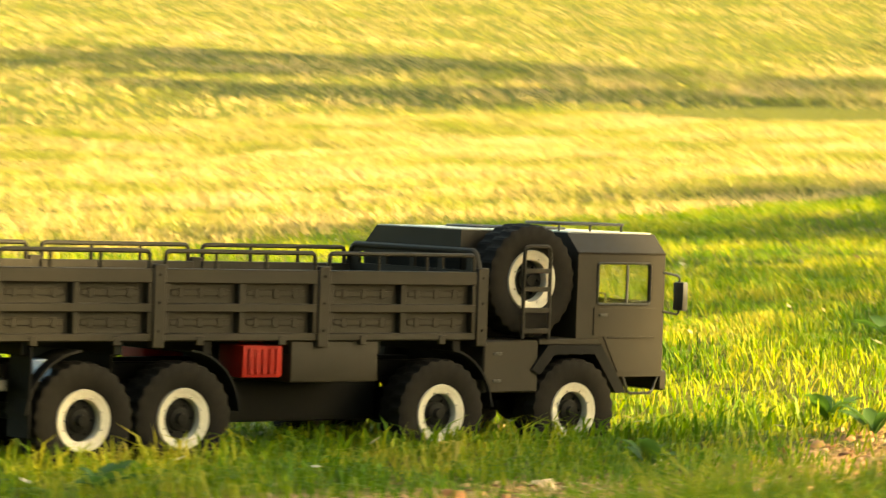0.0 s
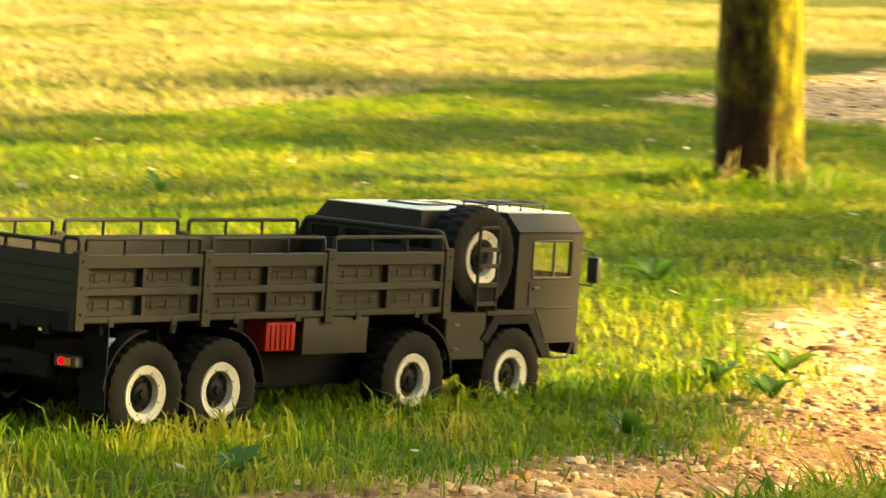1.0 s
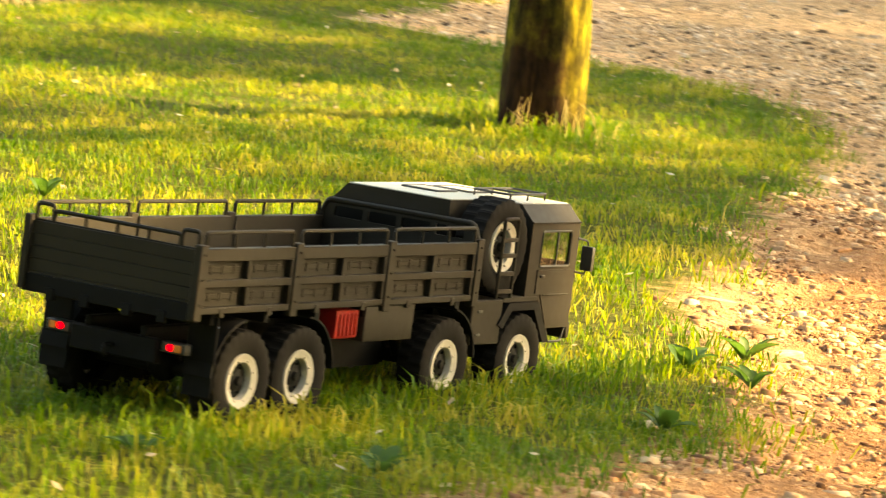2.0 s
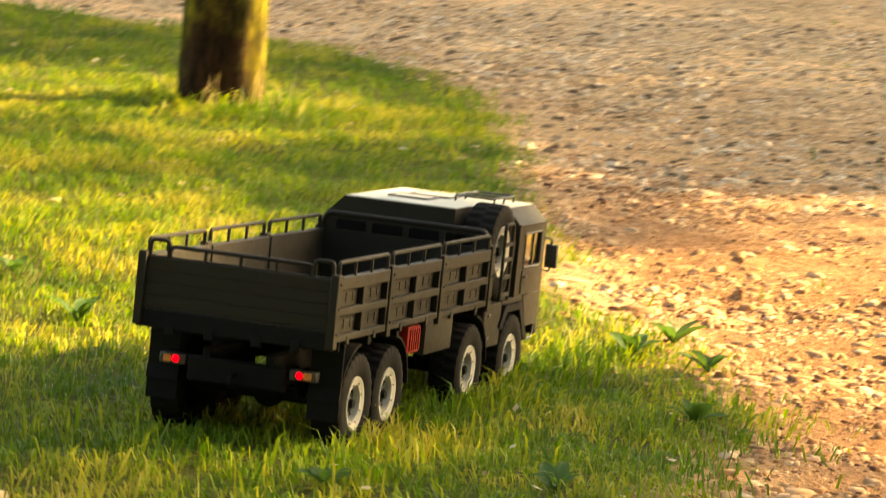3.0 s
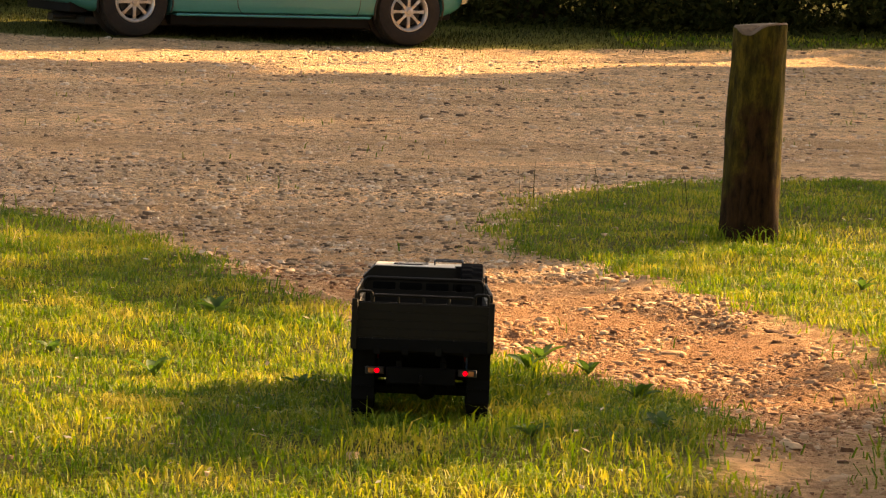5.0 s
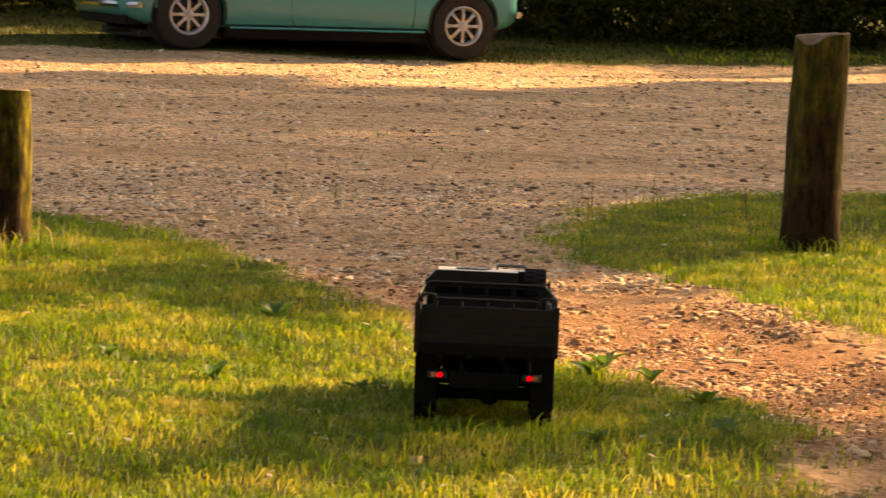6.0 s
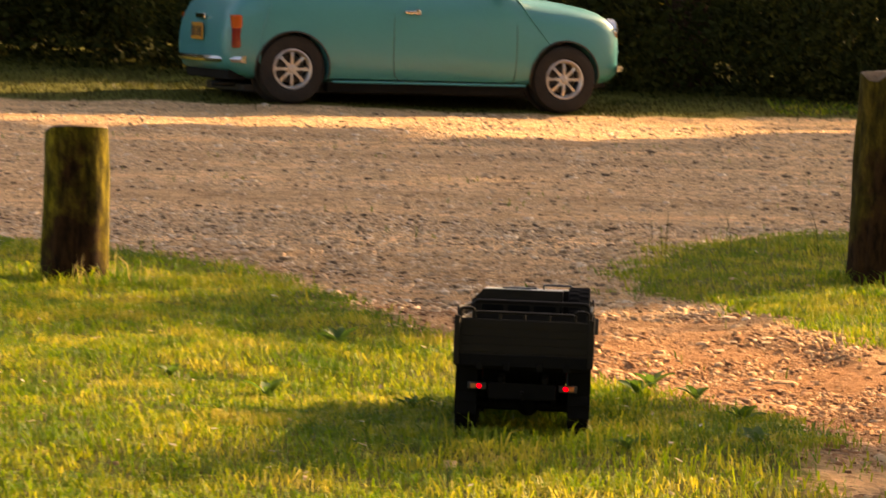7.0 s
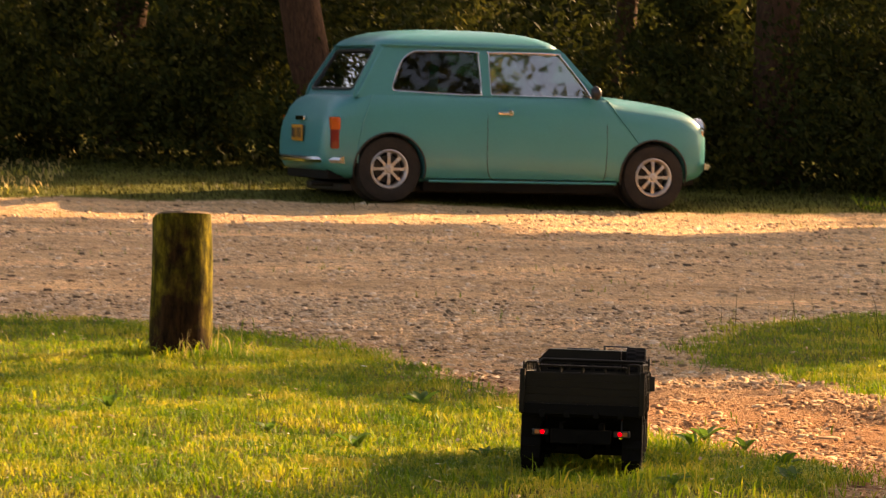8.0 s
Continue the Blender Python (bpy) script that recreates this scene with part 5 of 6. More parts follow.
p, rng = scatter(-3.2, 3.2, 4.4, 13.6, 5200, 11, on_lawn)
blades("lawn_grass", p, lawn_height(p, rng, 0.016, 0.046), rng.uniform(0.0022, 0.0044, len(p)), "green and straw-coloured lawn grass", 21, lean=1.5)
p, rng = scatter(-1.6, 1.9, 5.2, 10.6, 5200, 19, on_lawn)
blades("short_grass", p, lawn_height(p, rng, 0.018, 0.050), rng.uniform(0.0020, 0.0038, len(p)), "dense short green lawn grass", 29, lean=1.5)
p, rng = scatter(-10.0, -3.2, 5.0, 18.0, 2300, 12, on_lawn)
blades("meadow_grass", p, lawn_height(p, rng, 0.022, 0.055), rng.uniform(0.0030, 0.0065, len(p)), "green and straw-coloured meadow grass, sunlight put into its colour", 22, SUNLIT_STRAW, lean=1.4)
p, rng = scatter(-30.0, -9.9, 4.0, 34.0, 170, 13, on_lawn)
blades("far_meadow_grass", p, lawn_height(p, rng, 0.035, 0.07), rng.uniform(0.009, 0.018, len(p)), "distant straw-coloured meadow grass, sunlight put into its colour", 23, SUNLIT_STRAW, lean=1.4)
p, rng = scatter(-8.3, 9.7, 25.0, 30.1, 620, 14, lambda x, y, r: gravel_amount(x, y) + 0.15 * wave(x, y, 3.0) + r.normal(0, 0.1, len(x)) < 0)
blades("verge_grass", p, lawn_height(p, rng, 0.02, 0.055), rng.uniform(0.004, 0.009, len(p)), "rough grass at the foot of the wood, shade put into its colour", 24, SHADE_GRASS, lean=0.9)


# sunlit clumps keep the brighter lawn colour beside the darkened verge
p, rng = scatter(3.1, 7.2, 26.0, 28.0, 420, 35, lambda x, y, r: gravel_amount(x, y) + 0.15 * wave(x, y, 3.0) < -0.1)
blades("verge_clumps", p, lawn_height(p, rng, 0.03, 0.07), rng.uniform(0.008, 0.015, len(p)), "bright green grass clumps on the road verge", 36, GRASS, lean=0.9)
p, rng = scatter(-13.0, -3.0, 19.5, 32.6, 170, 17, on_lawn)
blades("roadside_grass", p, lawn_height(p, rng, 0.05, 0.10), rng.uniform(0.010, 0.02, len(p)), "straw-toned roadside grass beyond the lawn, sunlight put into its colour", 27, SUNLIT_STRAW, lean=0.9)
p, rng = scatter(-0.05, 0.40, 6.40, 7.80, 3600, 18, lambda x, y, r: (np.abs(x + 0.081 - 0.0885 * (y - 7.09) - 0.185) < 0.062) & (r.uniform(0, 1, len(x)) < np.clip(1 - gravel_amount(x, y) / 0.16, 0, 1)))
blades("trackside_grass", p, rng.uniform(0.024, 0.062, len(p)), rng.uniform(0.0025, 0.005, len(p)), "uncut grass along the path edge", 28, lean=0.8)


p, rng = scatter(0.1, 1.1, 5.6, 8.6, 2600, 20, lambda x, y, r: (gravel_amount(x, y) > -0.05) & (r.uniform(0, 1, len(x)) < np.clip(0.9 - gravel_amount(x, y) / 0.22, 0, 1) ** 1.5 * (0.55 + 0.45 * wave(x, y, 7.0, 0.4))))
blades("fringe_grass", p, rng.uniform(0.012, 0.040, len(p)), rng.uniform(0.0024, 0.0048, len(p)), "thin grass creeping onto the path", 30, lean=1.2)


def tall_spots(x, y, rng):
    d = np.full(len(x), 9.0)
    for px, py, r in ((-1.13, 10.2, 0.22), (-0.90, 10.1, 0.15), (1.22, 10.9, 0.22), (0.14, 6.75, 0.14), (-0.1, 6.42, 0.26), (0.15, 6.25, 0.22), (-0.38, 6.3, 0.25), (0.30, 6.7, 0.12), (1.45, 12.0, 0.35)):
        d = np.minimum(d, np.hypot(x - px, y - py) / r)
    edge = np.abs(gravel_amount(x, y) + 0.05) < 0.09
    return ((d < 1) & (rng.uniform(0, 1, len(x)) < 0.55) | (edge & (rng.uniform(0, 1, len(x)) < 0.13))) & (gravel_amount(x, y) < 0.04)


p, rng = scatter(-2.6, 2.6, 4.8, 13.0, 800, 15, tall_spots)
blades("grass_tuft", p, rng.uniform(0.03, 0.075, len(p)), rng.uniform(0.0025, 0.005, len(p)), "taller green grass tufts at the path edge and posts", 25, lean=0.7)
p, rng = scatter(-1.13, -0.90, 10.02, 10.22, 700, 37, lambda x, y, r: np.hypot(x + 1.13, y - 10.24) > 0.10)
blades("post_stalks", p, rng.uniform(0.05, 0.15, len(p)), rng.uniform(0.0018, 0.0032, len(p)), "thin tall grass stalks beside the post", 38, SUNLIT_STRAW, lean=0.7)
near_post = lambda x, y: np.minimum(np.hypot(x + 1.13, y - 10.24), np.hypot(x - 1.221, y - 10.934))
p, rng = scatter(-1.45, 1.55, 9.95, 11.25, 3000, 47, lambda x, y, r: (near_post(x, y) > 0.095) & (near_post(x, y) < 0.25 - 0.14 * r.uniform(0, 1, len(x))) & (gravel_amount(x, y) < 0.02))
blades("post_foot_grass", p, rng.uniform(0.03, 0.085, len(p)), rng.uniform(0.0025, 0.0045, len(p)), "unmown grass left standing round the posts", 48, lean=0.8)
p, rng = scatter(0.50, 1.25, 11.7, 12.4, 40, 39, lambda x, y, r: gravel_amount(x, y) < 0.05)
blades("dry_stems", p, rng.uniform(0.08, 0.19, len(p)), rng.uniform(0.002, 0.003, len(p)), "sparse dry brown stems behind the mound", 40, SHADE_GRASS, lean=0.25)
p, rng = scatter(-5, 5, 4.8, 26, 30, 16, lambda x, y, r: (gravel_amount(x, y) > 0.05) & (wave(x, y, 2.3, 1.0) > 0.72))
blades("path_grass", p, rng.uniform(0.015, 0.04, len(p)), rng.uniform(0.003, 0.006, len(p)), "sparse grass sprouts in the gravel", 26)


def on_bank(x, y, rng):
    inside = -gravel_amount(x, y) + 0.03 * wave(x, y, 9.0, 0.3)
    return (x > 0.3) & (inside > 0.0) & (inside < 0.75) & (rng.uniform(0, 1, len(x)) < np.clip((8.35 - y) / 0.35, 0, 1))


p, rng = scatter(0.45, 2.2, 4.6, 8.35, 7500, 61, on_bank)
edge_in = np.clip((-gravel_amount(p[:, 0], p[:, 1]) - 0.01) / 0.10, 0.35, 1)
blades("bank_grass", p, rng.uniform(0.085, 0.160, len(p)) * (0.85 + 0.20 * wave(p[:, 0], p[:, 1], 4.0, 0.9)) * edge_in, rng.uniform(0.003, 0.006, len(p)), "long uncut green grass on the bank beside the path", 62, lean=0.8)


# ---- loose gravel ----
def stones(name, pts, size, label, seed, mat=STONE, flat=1.0, seg=5):
    """Angular chips: four- or five-cornered, uneven tops, sunk a little."""
    rng = np.random.default_rng(seed)
    n = len(pts)
    a = np.arange(seg)[None] * 2 * np.pi / seg + rng.uniform(-0.45, 0.45, (n, seg)) + rng.uniform(0, 6.28, n)[:, None]
    r = rng.uniform(0.55, 1.15, (n, seg)) * size[:, None]
    el, tw = rng.uniform(0.45, 1.0, n)[:, None], rng.uniform(0, 6.28, n)[:, None]
    X, Y = r * np.cos(a), r * np.sin(a) * el
    X, Y = X * np.cos(tw) - Y * np.sin(tw), X * np.sin(tw) + Y * np.cos(tw)
    h = (size * rng.uniform(0.22, 0.70, n) * flat)[:, None]
    k = rng.uniform(0.55, 0.9, (n, seg))
    v = np.zeros((n, 2 * seg, 3))
    v[:, :seg, 0], v[:, :seg, 1], v[:, :seg, 2] = X, Y, -0.3 * h
    v[:, seg:, 0], v[:, seg:, 1], v[:, seg:, 2] = X * k, Y * k, h * rng.uniform(0.45, 1.0, (n, seg))
    v += pts[:, None]
    base = (np.arange(n) * 2 * seg)[:, None]
    tris = []
    for i in range(seg):
        j = (i + 1) % seg
        tris += [[i, j, seg + j], [i, seg + j, seg + i]]
    tris += [[seg, seg + i, seg + i + 1] for i in range(1, seg - 1)]
    tri = np.concatenate([base + t for t in tris], 1).reshape(-1, 3)
    me = bpy.data.meshes.new(name)
    me.vertices.add(v.size // 3)
    me.vertices.foreach_set("co", v.ravel().astype(np.float32))
    me.loops.add(tri.size)
    me.loops.foreach_set("vertex_index", tri.ravel().astype(np.int32))
    me.polygons.add(len(tri))
    me.polygons.foreach_set("loop_start", (np.arange(len(tri)) * 3).astype(np.int32))
    me.update(calc_edges=True)
    me.materials.append(mat)
    return tagged(new(name, me), label, "gravel", kind="stuff")


in_gravel = lambda x, y, r: (gravel_amount(x, y) + r.normal(0, 0.05, len(x)) > 0.0) & (r.uniform(0, 1, len(x)) < 0.65 + 0.35 * wave(x, y, 2.0))
# on the footpath the stone lies bare in patches, with smooth trodden soil between
rubble = lambda x, y: np.clip(0.5 + 0.75 * wave(x, y * 1.5, 3.1, 0.8) + 0.4 * wave(x, y, 8.3, 2.2), 0.07, 1)
p, rng = scatter(-2.6, 2.6, 4.6, 9.8, 15000, 31, lambda x, y, r: (gravel_amount(x, y) + r.normal(0, 0.05, len(x)) > 0.0) & (r.uniform(0, 1, len(x)) < rubble(x, y)))
stones("path_gravel", p, rng.gamma(1.2, 0.0036, len(p)).clip(0.0022, 0.020), "tan crushed gravel trodden into the footpath", 41, PATH_STONE, 0.70, 4)
p, rng = scatter(-1.2, 1.4, 5.2, 10.2, 800, 36, lambda x, y, r: (gravel_amount(x, y) > 0.03) & (r.uniform(0, 1, len(x)) < rubble(x, y) ** 2))
stones("path_flints", p, rng.gamma(2.2, 0.0048, len(p)).clip(0.007, 0.034), "flat tan stones half sunk in the footpath", 46, PATH_STONE, 0.36, 6)
p, rng = scatter(-2.8, 3.2, 9.6, 14.0, 5200, 34, in_gravel)
stones("junction_gravel", p, rng.gamma(1.2, 0.0048, len(p)).clip(0.003, 0.022), "pale brown crushed gravel at the path mouth", 44, STONE, 0.80, 4)
p, rng = scatter(-4.8, 5.2, 14.0, 27.5, 800, 32, in_gravel)
stones("road_gravel", p, rng.gamma(0.95, 0.0068, len(p)).clip(0.005, 0.034), "grey-brown crushed gravel on the road", 42, STONE, 0.70, 4)
p, rng = scatter(-3.2, 2.2, 5.0, 11.5, 14, 33, lambda x, y, r: gravel_amount(x, y) < 0.0)
stones("lawn_stones", p, rng.gamma(2.2, 0.004, len(p)).clip(0.004, 0.018), "scattered pale stones in the lawn", 43)


# ---- broad-leaved weeds ----
def leaf_mesh(length, width, curl):
    bm = bmesh.new()
    rows = []
    for k in range(8):
        t = k / 7
        w = width * math.sin(math.pi * min(1, t * 0.9 + 0.06)) ** 0.8 * (1 - 0.3 * t)
        z = curl * length * math.sin(t * 1.8)
        rows.append([(t * length, -w, z + 0.18 * w), (t * length, -w * 0.45, z - 0.02 * length), (t * length, 0, z), (t * length, w * 0.45, z - 0.02 * length), (t * length, w, z + 0.18 * w)])
    loft(bm, rows, False, False)
    return mesh_of("leaf", bm, WEED, angle=80)


LEAVES = [leaf_mesh(0.075, 0.021, 0.5), leaf_mesh(0.10, 0.026, 0.35), leaf_mesh(0.06, 0.018, 0.7)]


def build_weed(x, y, seed, size=1.0):
    rnd = random.Random(seed)
    w = thing("broadleaf_weed", pose(x, y, ground_z(x, y), 0, 0, rnd.uniform(0, 360)), "broad-leaved green dock weed growing in the lawn", "weed", "weeds in the lawn")
    w.scale = (size, size, size)
    for k in range(rnd.randint(5, 8)):
        lf = part("leaf", LEAVES[k % 3], WEED, w)
        lf.location = (0, 0, 0.012)
        lf.rotation_euler = (rnd.uniform(-0.3, 0.3), rnd.uniform(-0.5, 0.05), k * 2.4 + rnd.uniform(-0.4, 0.4))
    return w


WEEDS = ((-0.79, 7.85), (0.24, 7.86), (0.32, 7.68), (0.06, 6.44), (-0.58, 7.52), (-1.20, 8.3), (0.30, 6.55), (-0.42, 8.63), (-1.9, 9.2), (1.25, 9.4), (-2.4, 7.6), (0.20, 7.74), (0.36, 7.25), (-0.29, 7.40))
for k, (x, y) in enumerate(WEEDS):
    build_weed(x, y, 100 + k, 0.40 + 0.25 * ((k * 37) % 10) / 10)


# ---- trees and the wood's edge ----
def leaf_cloud(rng, centres, radii, count, size, squash=0.8):
    """Leaves as small folded quads, thick at each clump's skin."""
    c = rng.integers(0, len(centres), count)
    d = rng.normal(size=(count, 3))
    d /= np.linalg.norm(d, axis=1)[:, None]
    r = radii[c] * rng.uniform(0.25, 1.0, count) ** 0.5
    pos = centres[c] + d * r[:, None] * [1, 1, squash]
    s = size * rng.uniform(0.6, 1.4, count)
    u = rng.normal(size=(count, 3))
    u /= np.linalg.norm(u, axis=1)[:, None]
    w = np.cross(u, rng.normal(size=(count, 3)))
    w /= np.linalg.norm(w, axis=1)[:, None]
    nrm = np.cross(u, w)
    v = np.stack([pos - u * s[:, None], pos + w * (s * 0.45)[:, None] + nrm * (s * 0.15)[:, None], pos + u * s[:, None], pos - w * (s * 0.45)[:, None] + nrm * (s * 0.15)[:, None]], 1)
    return v


def leaf_mesh_of(name, v):
    n = len(v)
    me = bpy.data.meshes.new(name)
    me.vertices.add(n * 4)
    me.vertices.foreach_set("co", v.ravel().astype(np.float32))
    base = (np.arange(n) * 4)[:, None]
    tri = np.concatenate([base + [0, 1, 2], base + [0, 2, 3]], 1).reshape(-1, 3)
    me.loops.add(tri.size)
    me.loops.foreach_set("vertex_index", tri.ravel().astype(np.int32))
    me.polygons.add(len(tri))
    me.polygons.foreach_set("loop_start", (np.arange(len(tri)) * 3).astype(np.int32))
    me.update(calc_edges=True)
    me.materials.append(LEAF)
    return me


# Trees out of view are added only to shape the light.
def build_tree(x, y, h, r, crown_low, seed, leaves=5000, leaf=0.10, trunk=0.22, bend=(0.0, 0.0), clumps=26):
    rng = np.random.default_rng(seed)
    rnd = random.Random(seed)
    z = float(ground_z(x, y))
    t = thing("tree", pose(x, y, z - 0.1), "tall broad-leaved tree; those out of view are added to shape the light", "tree", "trees of the wood")
    bm = bmesh.new()
    axis = [Vector((bend[0] * (k / 8) + 0.06 * fbm(k, seed), bend[1] * (k / 8) + 0.06 * fbm(seed, k), h * 0.85 * k / 8)) for k in range(9)]
    tube(bm, axis, trunk, 14, trunk * 0.25)
    flare = [Vector((0, 0, 0)), Vector((0, 0, 0.35))]
    tube(bm, flare, trunk * 1.35, 14, trunk * 0.95)
    part("trunk", bm, BARK, t)
    cs, rs = [], []
    for k in range(clumps):
        a = rnd.uniform(0, 6.28)
        q = rnd.uniform(0, 1) ** 0.6
        zc = crown_low + (h - crown_low) * rnd.uniform(0.08, 0.95)
        shape = math.sin(math.pi * min(0.97, max(0.08, (zc - crown_low) / (h - crown_low) * 0.85 + 0.12)))
        top = axis[min(8, int(8 * zc / (h * 0.85)))]
        cs.append((top.x + math.cos(a) * r * q * shape, top.y + math.sin(a) * r * q * shape, zc))
        rs.append(r * rnd.uniform(0.2, 0.38))
    for k in range(min(9, clumps)):
        c = Vector(cs[k])
        s = axis[min(8, max(2, int(8 * (c.z - 0.35 * r) / (h * 0.85))))]
        bm = bmesh.new()
        tube(bm, [s, s.lerp(c, 0.5) + Vector((0, 0, 0.12 * r)), c], trunk * 0.32, 8, trunk * 0.06)
        part("limb", bm, BARK, t)
    me = leaf_mesh_of("crown", leaf_cloud(rng, np.array(cs), np.array(rs), leaves, leaf))
    ob = part("crown", me, LEAF, t, "uneven green leafy crown")
    ob["kind"] = "stuff"
    return t


# trees that stand behind the car, their crowns high above the thicket
build_tree(-0.90, 28.55, 9.5, 1.5, 7.6, 51, 1500, 0.12, 0.19, (-1.9, 0.3))
build_tree(-2.8, 31.2, 9.0, 1.5, 7.4, 52, 1500, 0.12, 0.17, (0.2, 0.2))
build_tree(2.68, 29.5, 10.0, 1.6, 7.8, 53, 1500, 0.12, 0.21, (0.1, 0.4))
build_tree(1.6, 32.8, 10.0, 1.6, 7.8, 54, 1500, 0.12, 0.11, (0.3, 0.0))
# unseen row added: high crowns shade the road and let sun in below them
for k in range(11):
    x = 10.7 + 2.2 * k
    low, high = max(7.9 if k < 2 else 6.9, (x - 5.7) / 1.615 - 1.0), min(15.7 if k == 8 else 16.4, (x + 1.8) / 1.615 + 0.6)
    build_tree(x, 31.6 + 0.4 * math.sin(k * 2.3), high, 1.9, low, 80 + k, int(2000 + 680 * (high - low)), 0.14, 0.13, (0.3 * math.sin(k), 0.1), 34)
# unseen tall tree across the lawn, added to mirror in the car's windows
build_tree(22.4, -5.2, 28.0, 7.0, 9.0, 95, 9000, 0.17, 0.45, clumps=60)


def shade_tree(cx, cy, along, r, seed, leaves=3500):
    """An unseen tree added so its crown stands between the sun and the ground at (cx, cy)."""
    p = Vector((cx, cy, 0)) + SUN * along
    build_tree(p.x, p.y, p.z + r * 0.9, r, max(1.6, p.z - r * 0.9), seed, leaves, 0.16, 0.22, clumps=30)


# unseen crowns added to shade the near lawn
for k, (cx, cy, along, r) in enumerate(((1.35, 4.6, 15, 1.2), (2.9, 4.0, 16, 1.6), (-1.5, 2.1, 15, 1.7), (-5.4, 1.0, 16, 2.2), (4.8, 3.4, 15, 2.0))):
    shade_tree(cx, cy, along, r, 70 + k)
# two more unseen crowns shade the far road edge on the right
shade_tree(3.4, 23.3, 12, 1.0, 75)
shade_tree(4.3, 24.7, 11, 0.9, 76)
# unseen slender young tree added by the road: its small crown shades the truck
spot = Vector((-0.02, 7.06, 0.12)) + SUN * 16
build_tree(spot.x, spot.y, spot.z + 0.20, 0.54, spot.z - 0.20, 78, 3800, 0.070, 0.045, clumps=22)
# light boughs out of view, added to dapple the lawn
for k, (cx, cy, along, r, leaves) in enumerate(((-0.5, 8.6, 18, 0.26, 110), (-0.42, 9.05, 17, 0.26, 160), (-0.90, 9.05, 18, 0.30, 160), (-1.42, 9.1, 17, 0.32, 150), (-0.72, 9.55, 18, 0.20, 150), (-0.45, 6.2, 18, 0.30, 150), (-3.0, 10.2, 18, 0.50, 600), (-0.35, 9.45, 17, 0.24, 170), (-2.2, 9.0, 18, 0.30, 150))):
    spot = Vector((cx, cy, 0)) + SUN * along
    build_tree(spot.x, spot.y, spot.z + r, r, spot.z - r, 170 + k, leaves, 0.075, 0.05, clumps=18)
# unseen flat-crowned young trees added to shade the path mouth, road and near lawn
for k, (cx, cy, along, r) in enumerate(((4.8, 21.9, 13, 1.0), (-1.5, 16.3, 17, 0.75), (-2.9, 15.6, 17, 0.75), (0.1, 11.6, 17, 0.50), (0.9, 14.2, 17, 0.60), (0.45, 13.5, 18, 0.62), (1.2, 6.0, 17, 0.42), (0.62, 6.45, 17, 0.40), (0.22, 6.35, 18, 0.26), (0.95, 6.95, 18, 0.34), (0.45, 5.8, 17, 0.40), (-0.45, 10.4, 16, 0.30), (-2.35, 10.5, 18, 0.42), (-1.25, 11.05, 16, 0.40), (-0.10, 10.2, 17, 0.40), (0.45, 14.9, 17, 0.70), (-0.1, 16.0, 18, 0.6), (0.20, 10.85, 18, 0.55), (0.80, 11.45, 17, 0.48), (-0.55, 11.05, 17, 0.55), (1.75, 12.3, 18, 0.55), (-1.6, 11.35, 18, 0.6))):
    spot = Vector((cx, cy, 0)) + SUN * along
    build_tree(spot.x, spot.y, spot.z + 0.30 * r, r, spot.z - 0.35 * r, 190 + k, 1500, 0.075, 0.045, clumps=26)
# unseen trees added behind the camera to hold back the sky light from there
for k in range(14):
    build_tree(-26.0 + 3.7 * k, -8.5 + 1.2 * math.sin(k * 1.9), 11.0 + 1.5 * math.sin(k * 2.7), 2.9, 1.2, 210 + k, 2600, 0.26, 0.24, clumps=34)
for k, (x, y) in enumerate(((15.5, -6.0), (16.0, -1.5), (16.5, 2.5))):
    build_tree(x, y, 10.5, 2.8, 1.2, 230 + k, 2400, 0.26, 0.22, clumps=34)


def understorey(name, x0, x1, y0, y1, h, count, leaf, seed, label, thick=11):
    rng = np.random.default_rng(seed)
    n = int((x1 - x0) * thick)
    cx, cy = rng.uniform(x0, x1, n), rng.uniform(y0, y1, n)
    back = (cy - y0) / (y1 - y0)
    cz = rng.uniform(0.04, 1.0, n) * (0.35 + 0.65 * back) * h
    cz = cz + np.array([ground_z(a, b) for a, b in zip(cx, cy)])
    rad = rng.uniform(0.20, 0.80, n)
    me = leaf_mesh_of(name, leaf_cloud(rng, np.stack([cx, cy, cz], -1), rad, count, leaf, 0.9))
    return tagged(new(name, me), label, "bushes", kind="stuff")


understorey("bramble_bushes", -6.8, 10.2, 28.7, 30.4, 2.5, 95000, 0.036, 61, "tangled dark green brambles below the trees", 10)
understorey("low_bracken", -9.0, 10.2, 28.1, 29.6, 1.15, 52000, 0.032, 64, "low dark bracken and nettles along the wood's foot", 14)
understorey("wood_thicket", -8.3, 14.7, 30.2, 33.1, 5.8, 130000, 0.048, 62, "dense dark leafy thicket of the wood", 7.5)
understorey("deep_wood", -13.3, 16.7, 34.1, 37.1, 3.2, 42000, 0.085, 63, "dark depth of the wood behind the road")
bm = bmesh.new()
rows = []
for z in np.linspace(-0.3, 3.6, 14):
    rows.append([Vector((x, 38.6 + 1.2 * fbm(x * 0.35, z * 0.6) + 0.25 * z, z * (1 + 0.18 * fbm(x * 0.5, 9.0)))) for x in np.linspace(-40, 44, 240)])
loft(bm, rows, False, False)
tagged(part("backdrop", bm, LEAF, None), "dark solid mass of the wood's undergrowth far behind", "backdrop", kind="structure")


# ---- small pale fallen leaves on the lawn ----
DRY_LEAF = leafy("dry_fallen_leaf", [(0.0, (0.30, 0.20, 0.09)), (0.6, (0.48, 0.40, 0.26)), (1.0, (0.62, 0.58, 0.46))], through=0.3, patch=0.2)


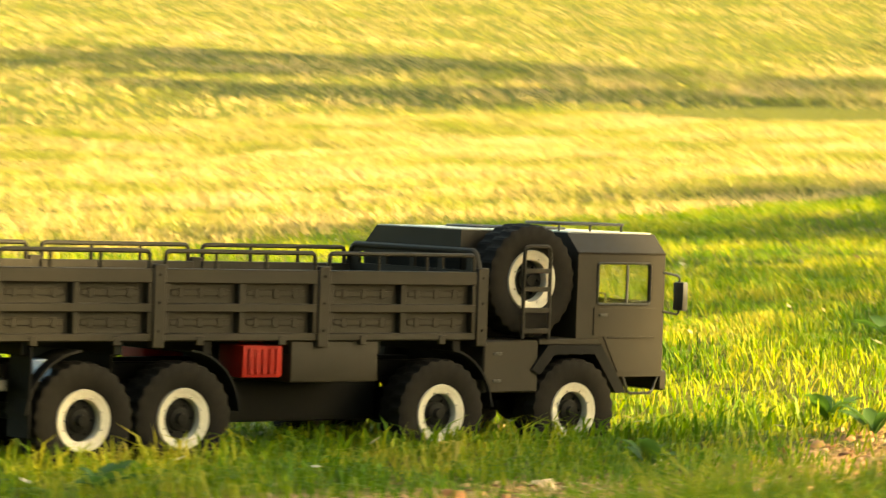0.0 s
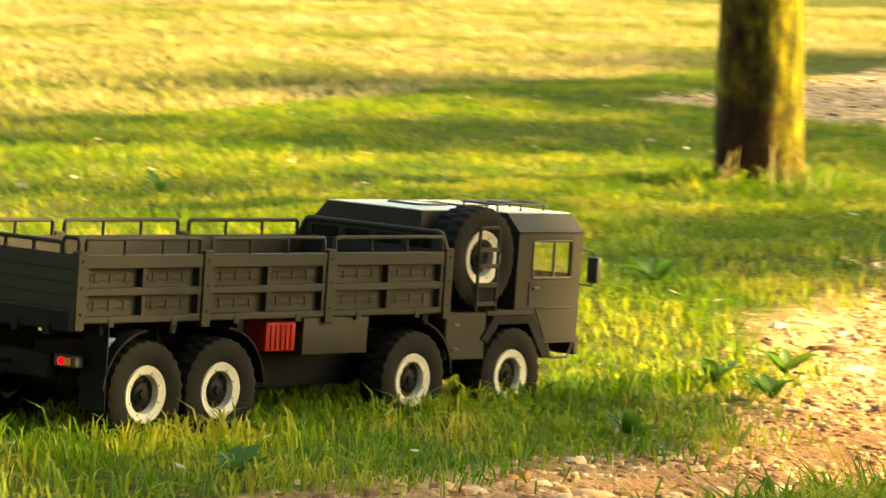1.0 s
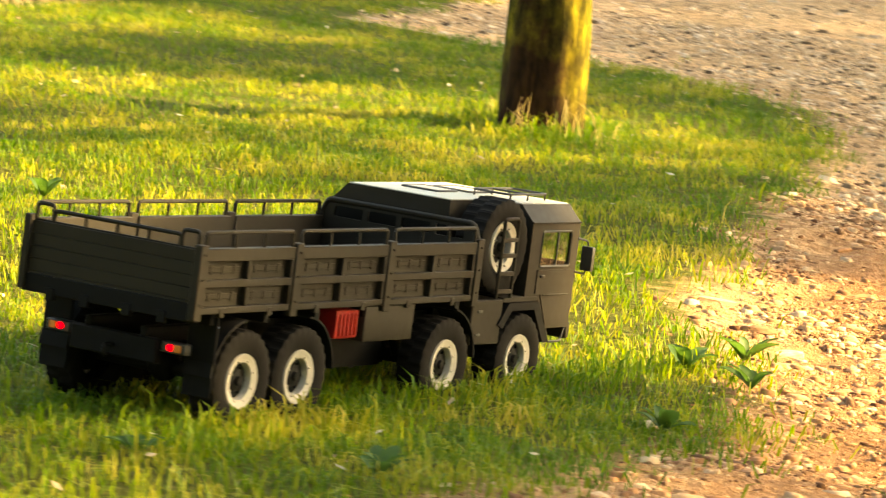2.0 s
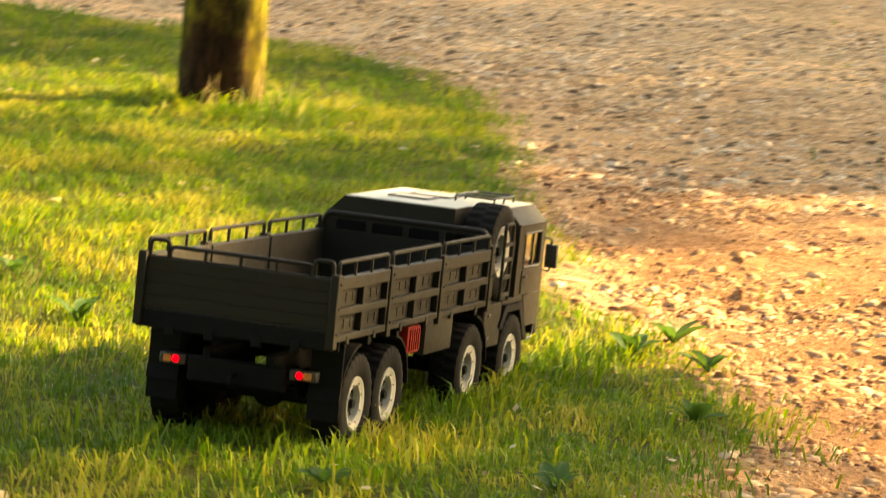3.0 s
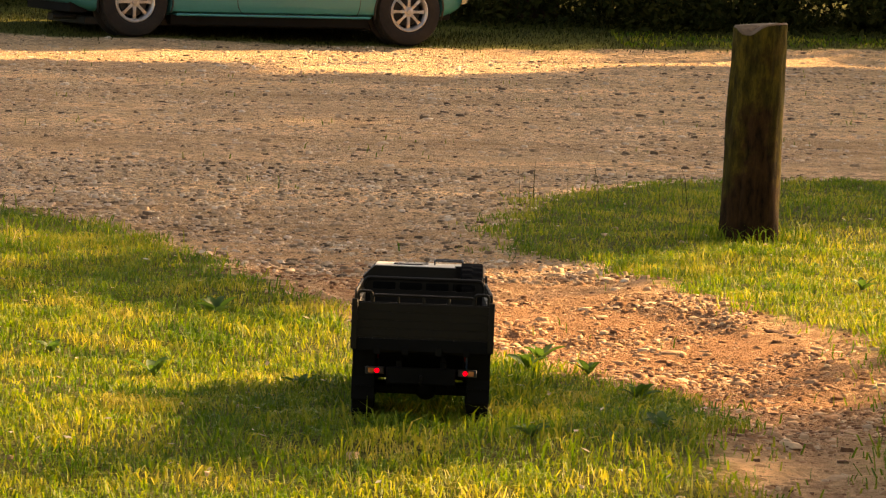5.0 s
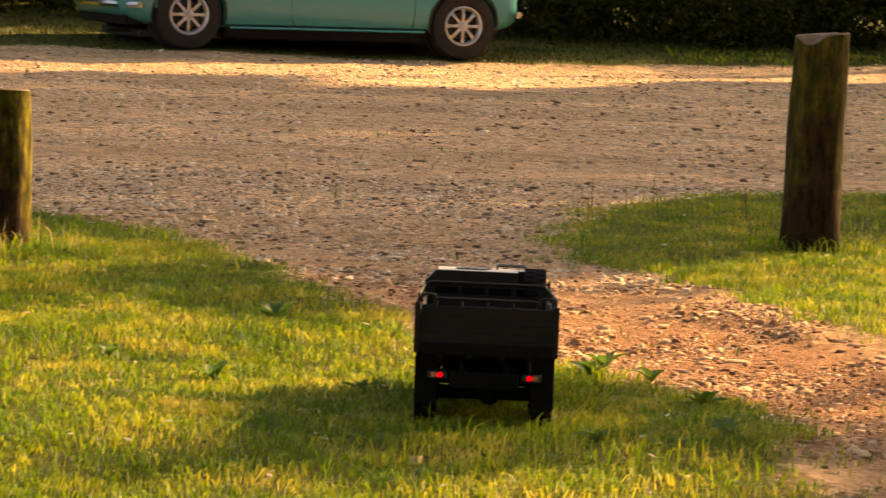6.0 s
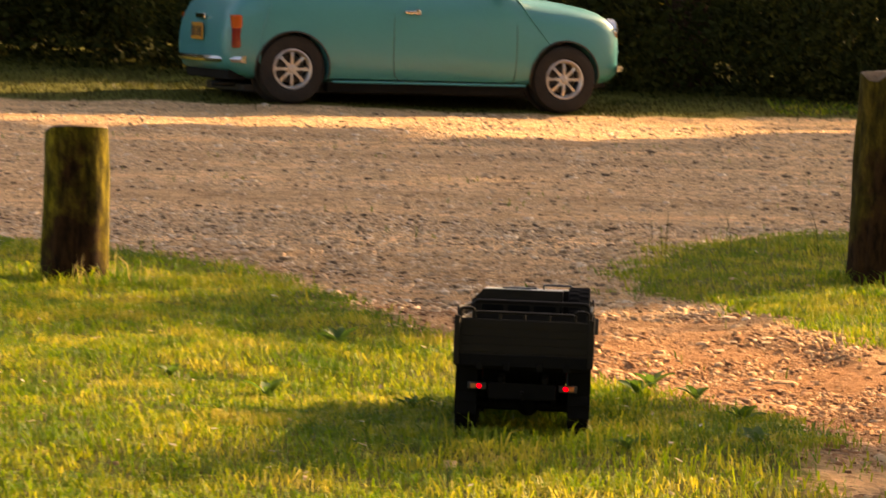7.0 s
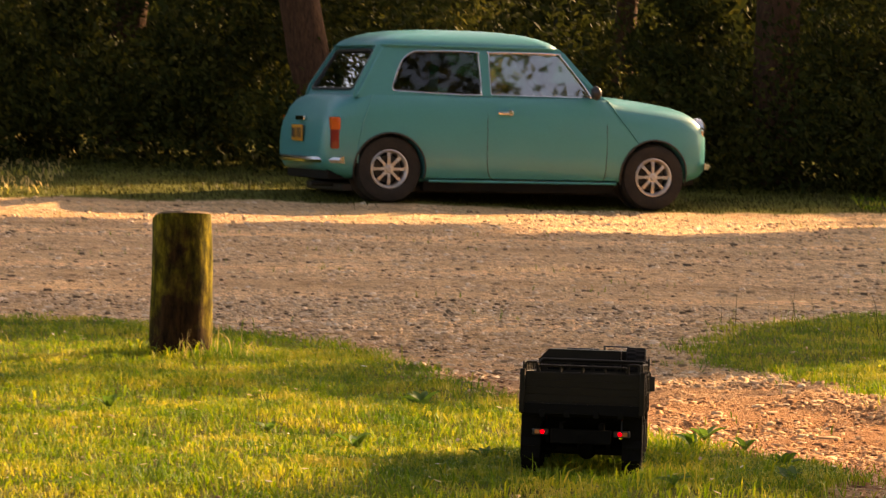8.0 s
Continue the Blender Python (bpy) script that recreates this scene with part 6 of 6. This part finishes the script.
def fallen_leaves(name, pts, seed, label):
    rng = np.random.default_rng(seed)
    n = len(pts)
    s = rng.uniform(0.004, 0.011, n)[:, None]
    a = rng.uniform(0, 6.28, n)
    u = np.stack([np.cos(a), np.sin(a), rng.uniform(-0.3, 0.3, n)], -1)
    w = np.stack([-np.sin(a), np.cos(a), rng.uniform(-0.5, 0.5, n)], -1)
    c = pts + [0, 0, 0.026]
    lift_tip = np.array([0, 0, 1.0]) * s * 0.4
    v = np.stack([c - u * s, c + w * s * 0.5 + lift_tip * 0.5, c + u * s + lift_tip, c - w * s * 0.5 + lift_tip * 0.5], 1)
    me = leaf_mesh_of(name, v)
    me.materials.clear()
    me.materials.append(DRY_LEAF)
    return tagged(new(name, me), label, "leaves", kind="stuff")


p, rng = scatter(-3.2, 2.6, 5.0, 12.0, 16, 51, lambda x, y, r: gravel_amount(x, y) < 0.05)
fallen_leaves("fallen_leaves", p, 52, "small pale dry leaves lying in the grass")


# ---- single larger stones on the path and road, each its own piece of the ground ----
def stone_piece(seed, mat=STONE):
    rnd = random.Random(seed)
    bm = bmesh.new()
    n = 7
    low, mid, top = [], [], []
    for k in range(n):
        a = 2 * math.pi * (k + rnd.uniform(-0.3, 0.3)) / n
        r = rnd.uniform(0.7, 1.1)
        low.append((r * math.cos(a), 0.7 * r * math.sin(a), -0.25))
        mid.append((r * 0.92 * math.cos(a), 0.66 * r * math.sin(a), rnd.uniform(0.12, 0.25)))
        top.append((r * 0.6 * math.cos(a), 0.42 * r * math.sin(a), rnd.uniform(0.28, 0.42)))
    loft(bm, [low, mid, top])
    return mesh_of("stone", bm, mat, smooth=False)


PIECES = [stone_piece(900 + k) for k in range(8)]
PATH_PIECES = [stone_piece(920 + k, PATH_STONE) for k in range(8)]
rnd = random.Random(77)
placed = 0
while placed < 290:
    x, y = rnd.uniform(-1.6, 1.6), 5.6 + 8.4 * rnd.random() ** 1.4
    if float(gravel_amount(x, y)) < 0.06:
        continue
    ob = part("stone", (PATH_PIECES if y < 9.6 else PIECES)[placed % 8], STONE, ground)
    size = 0.008 + 0.020 * rnd.random() ** 3 + 0.0006 * max(0, y - 8)
    ob.location = (x, y, ground_z(x, y))
    ob.rotation_euler = (rnd.uniform(-0.15, 0.15), rnd.uniform(-0.15, 0.15), rnd.uniform(0, 6.28))
    ob.scale = (size * rnd.uniform(0.9, 1.8), size, size * rnd.uniform(0.35, 0.75))
    placed += 1
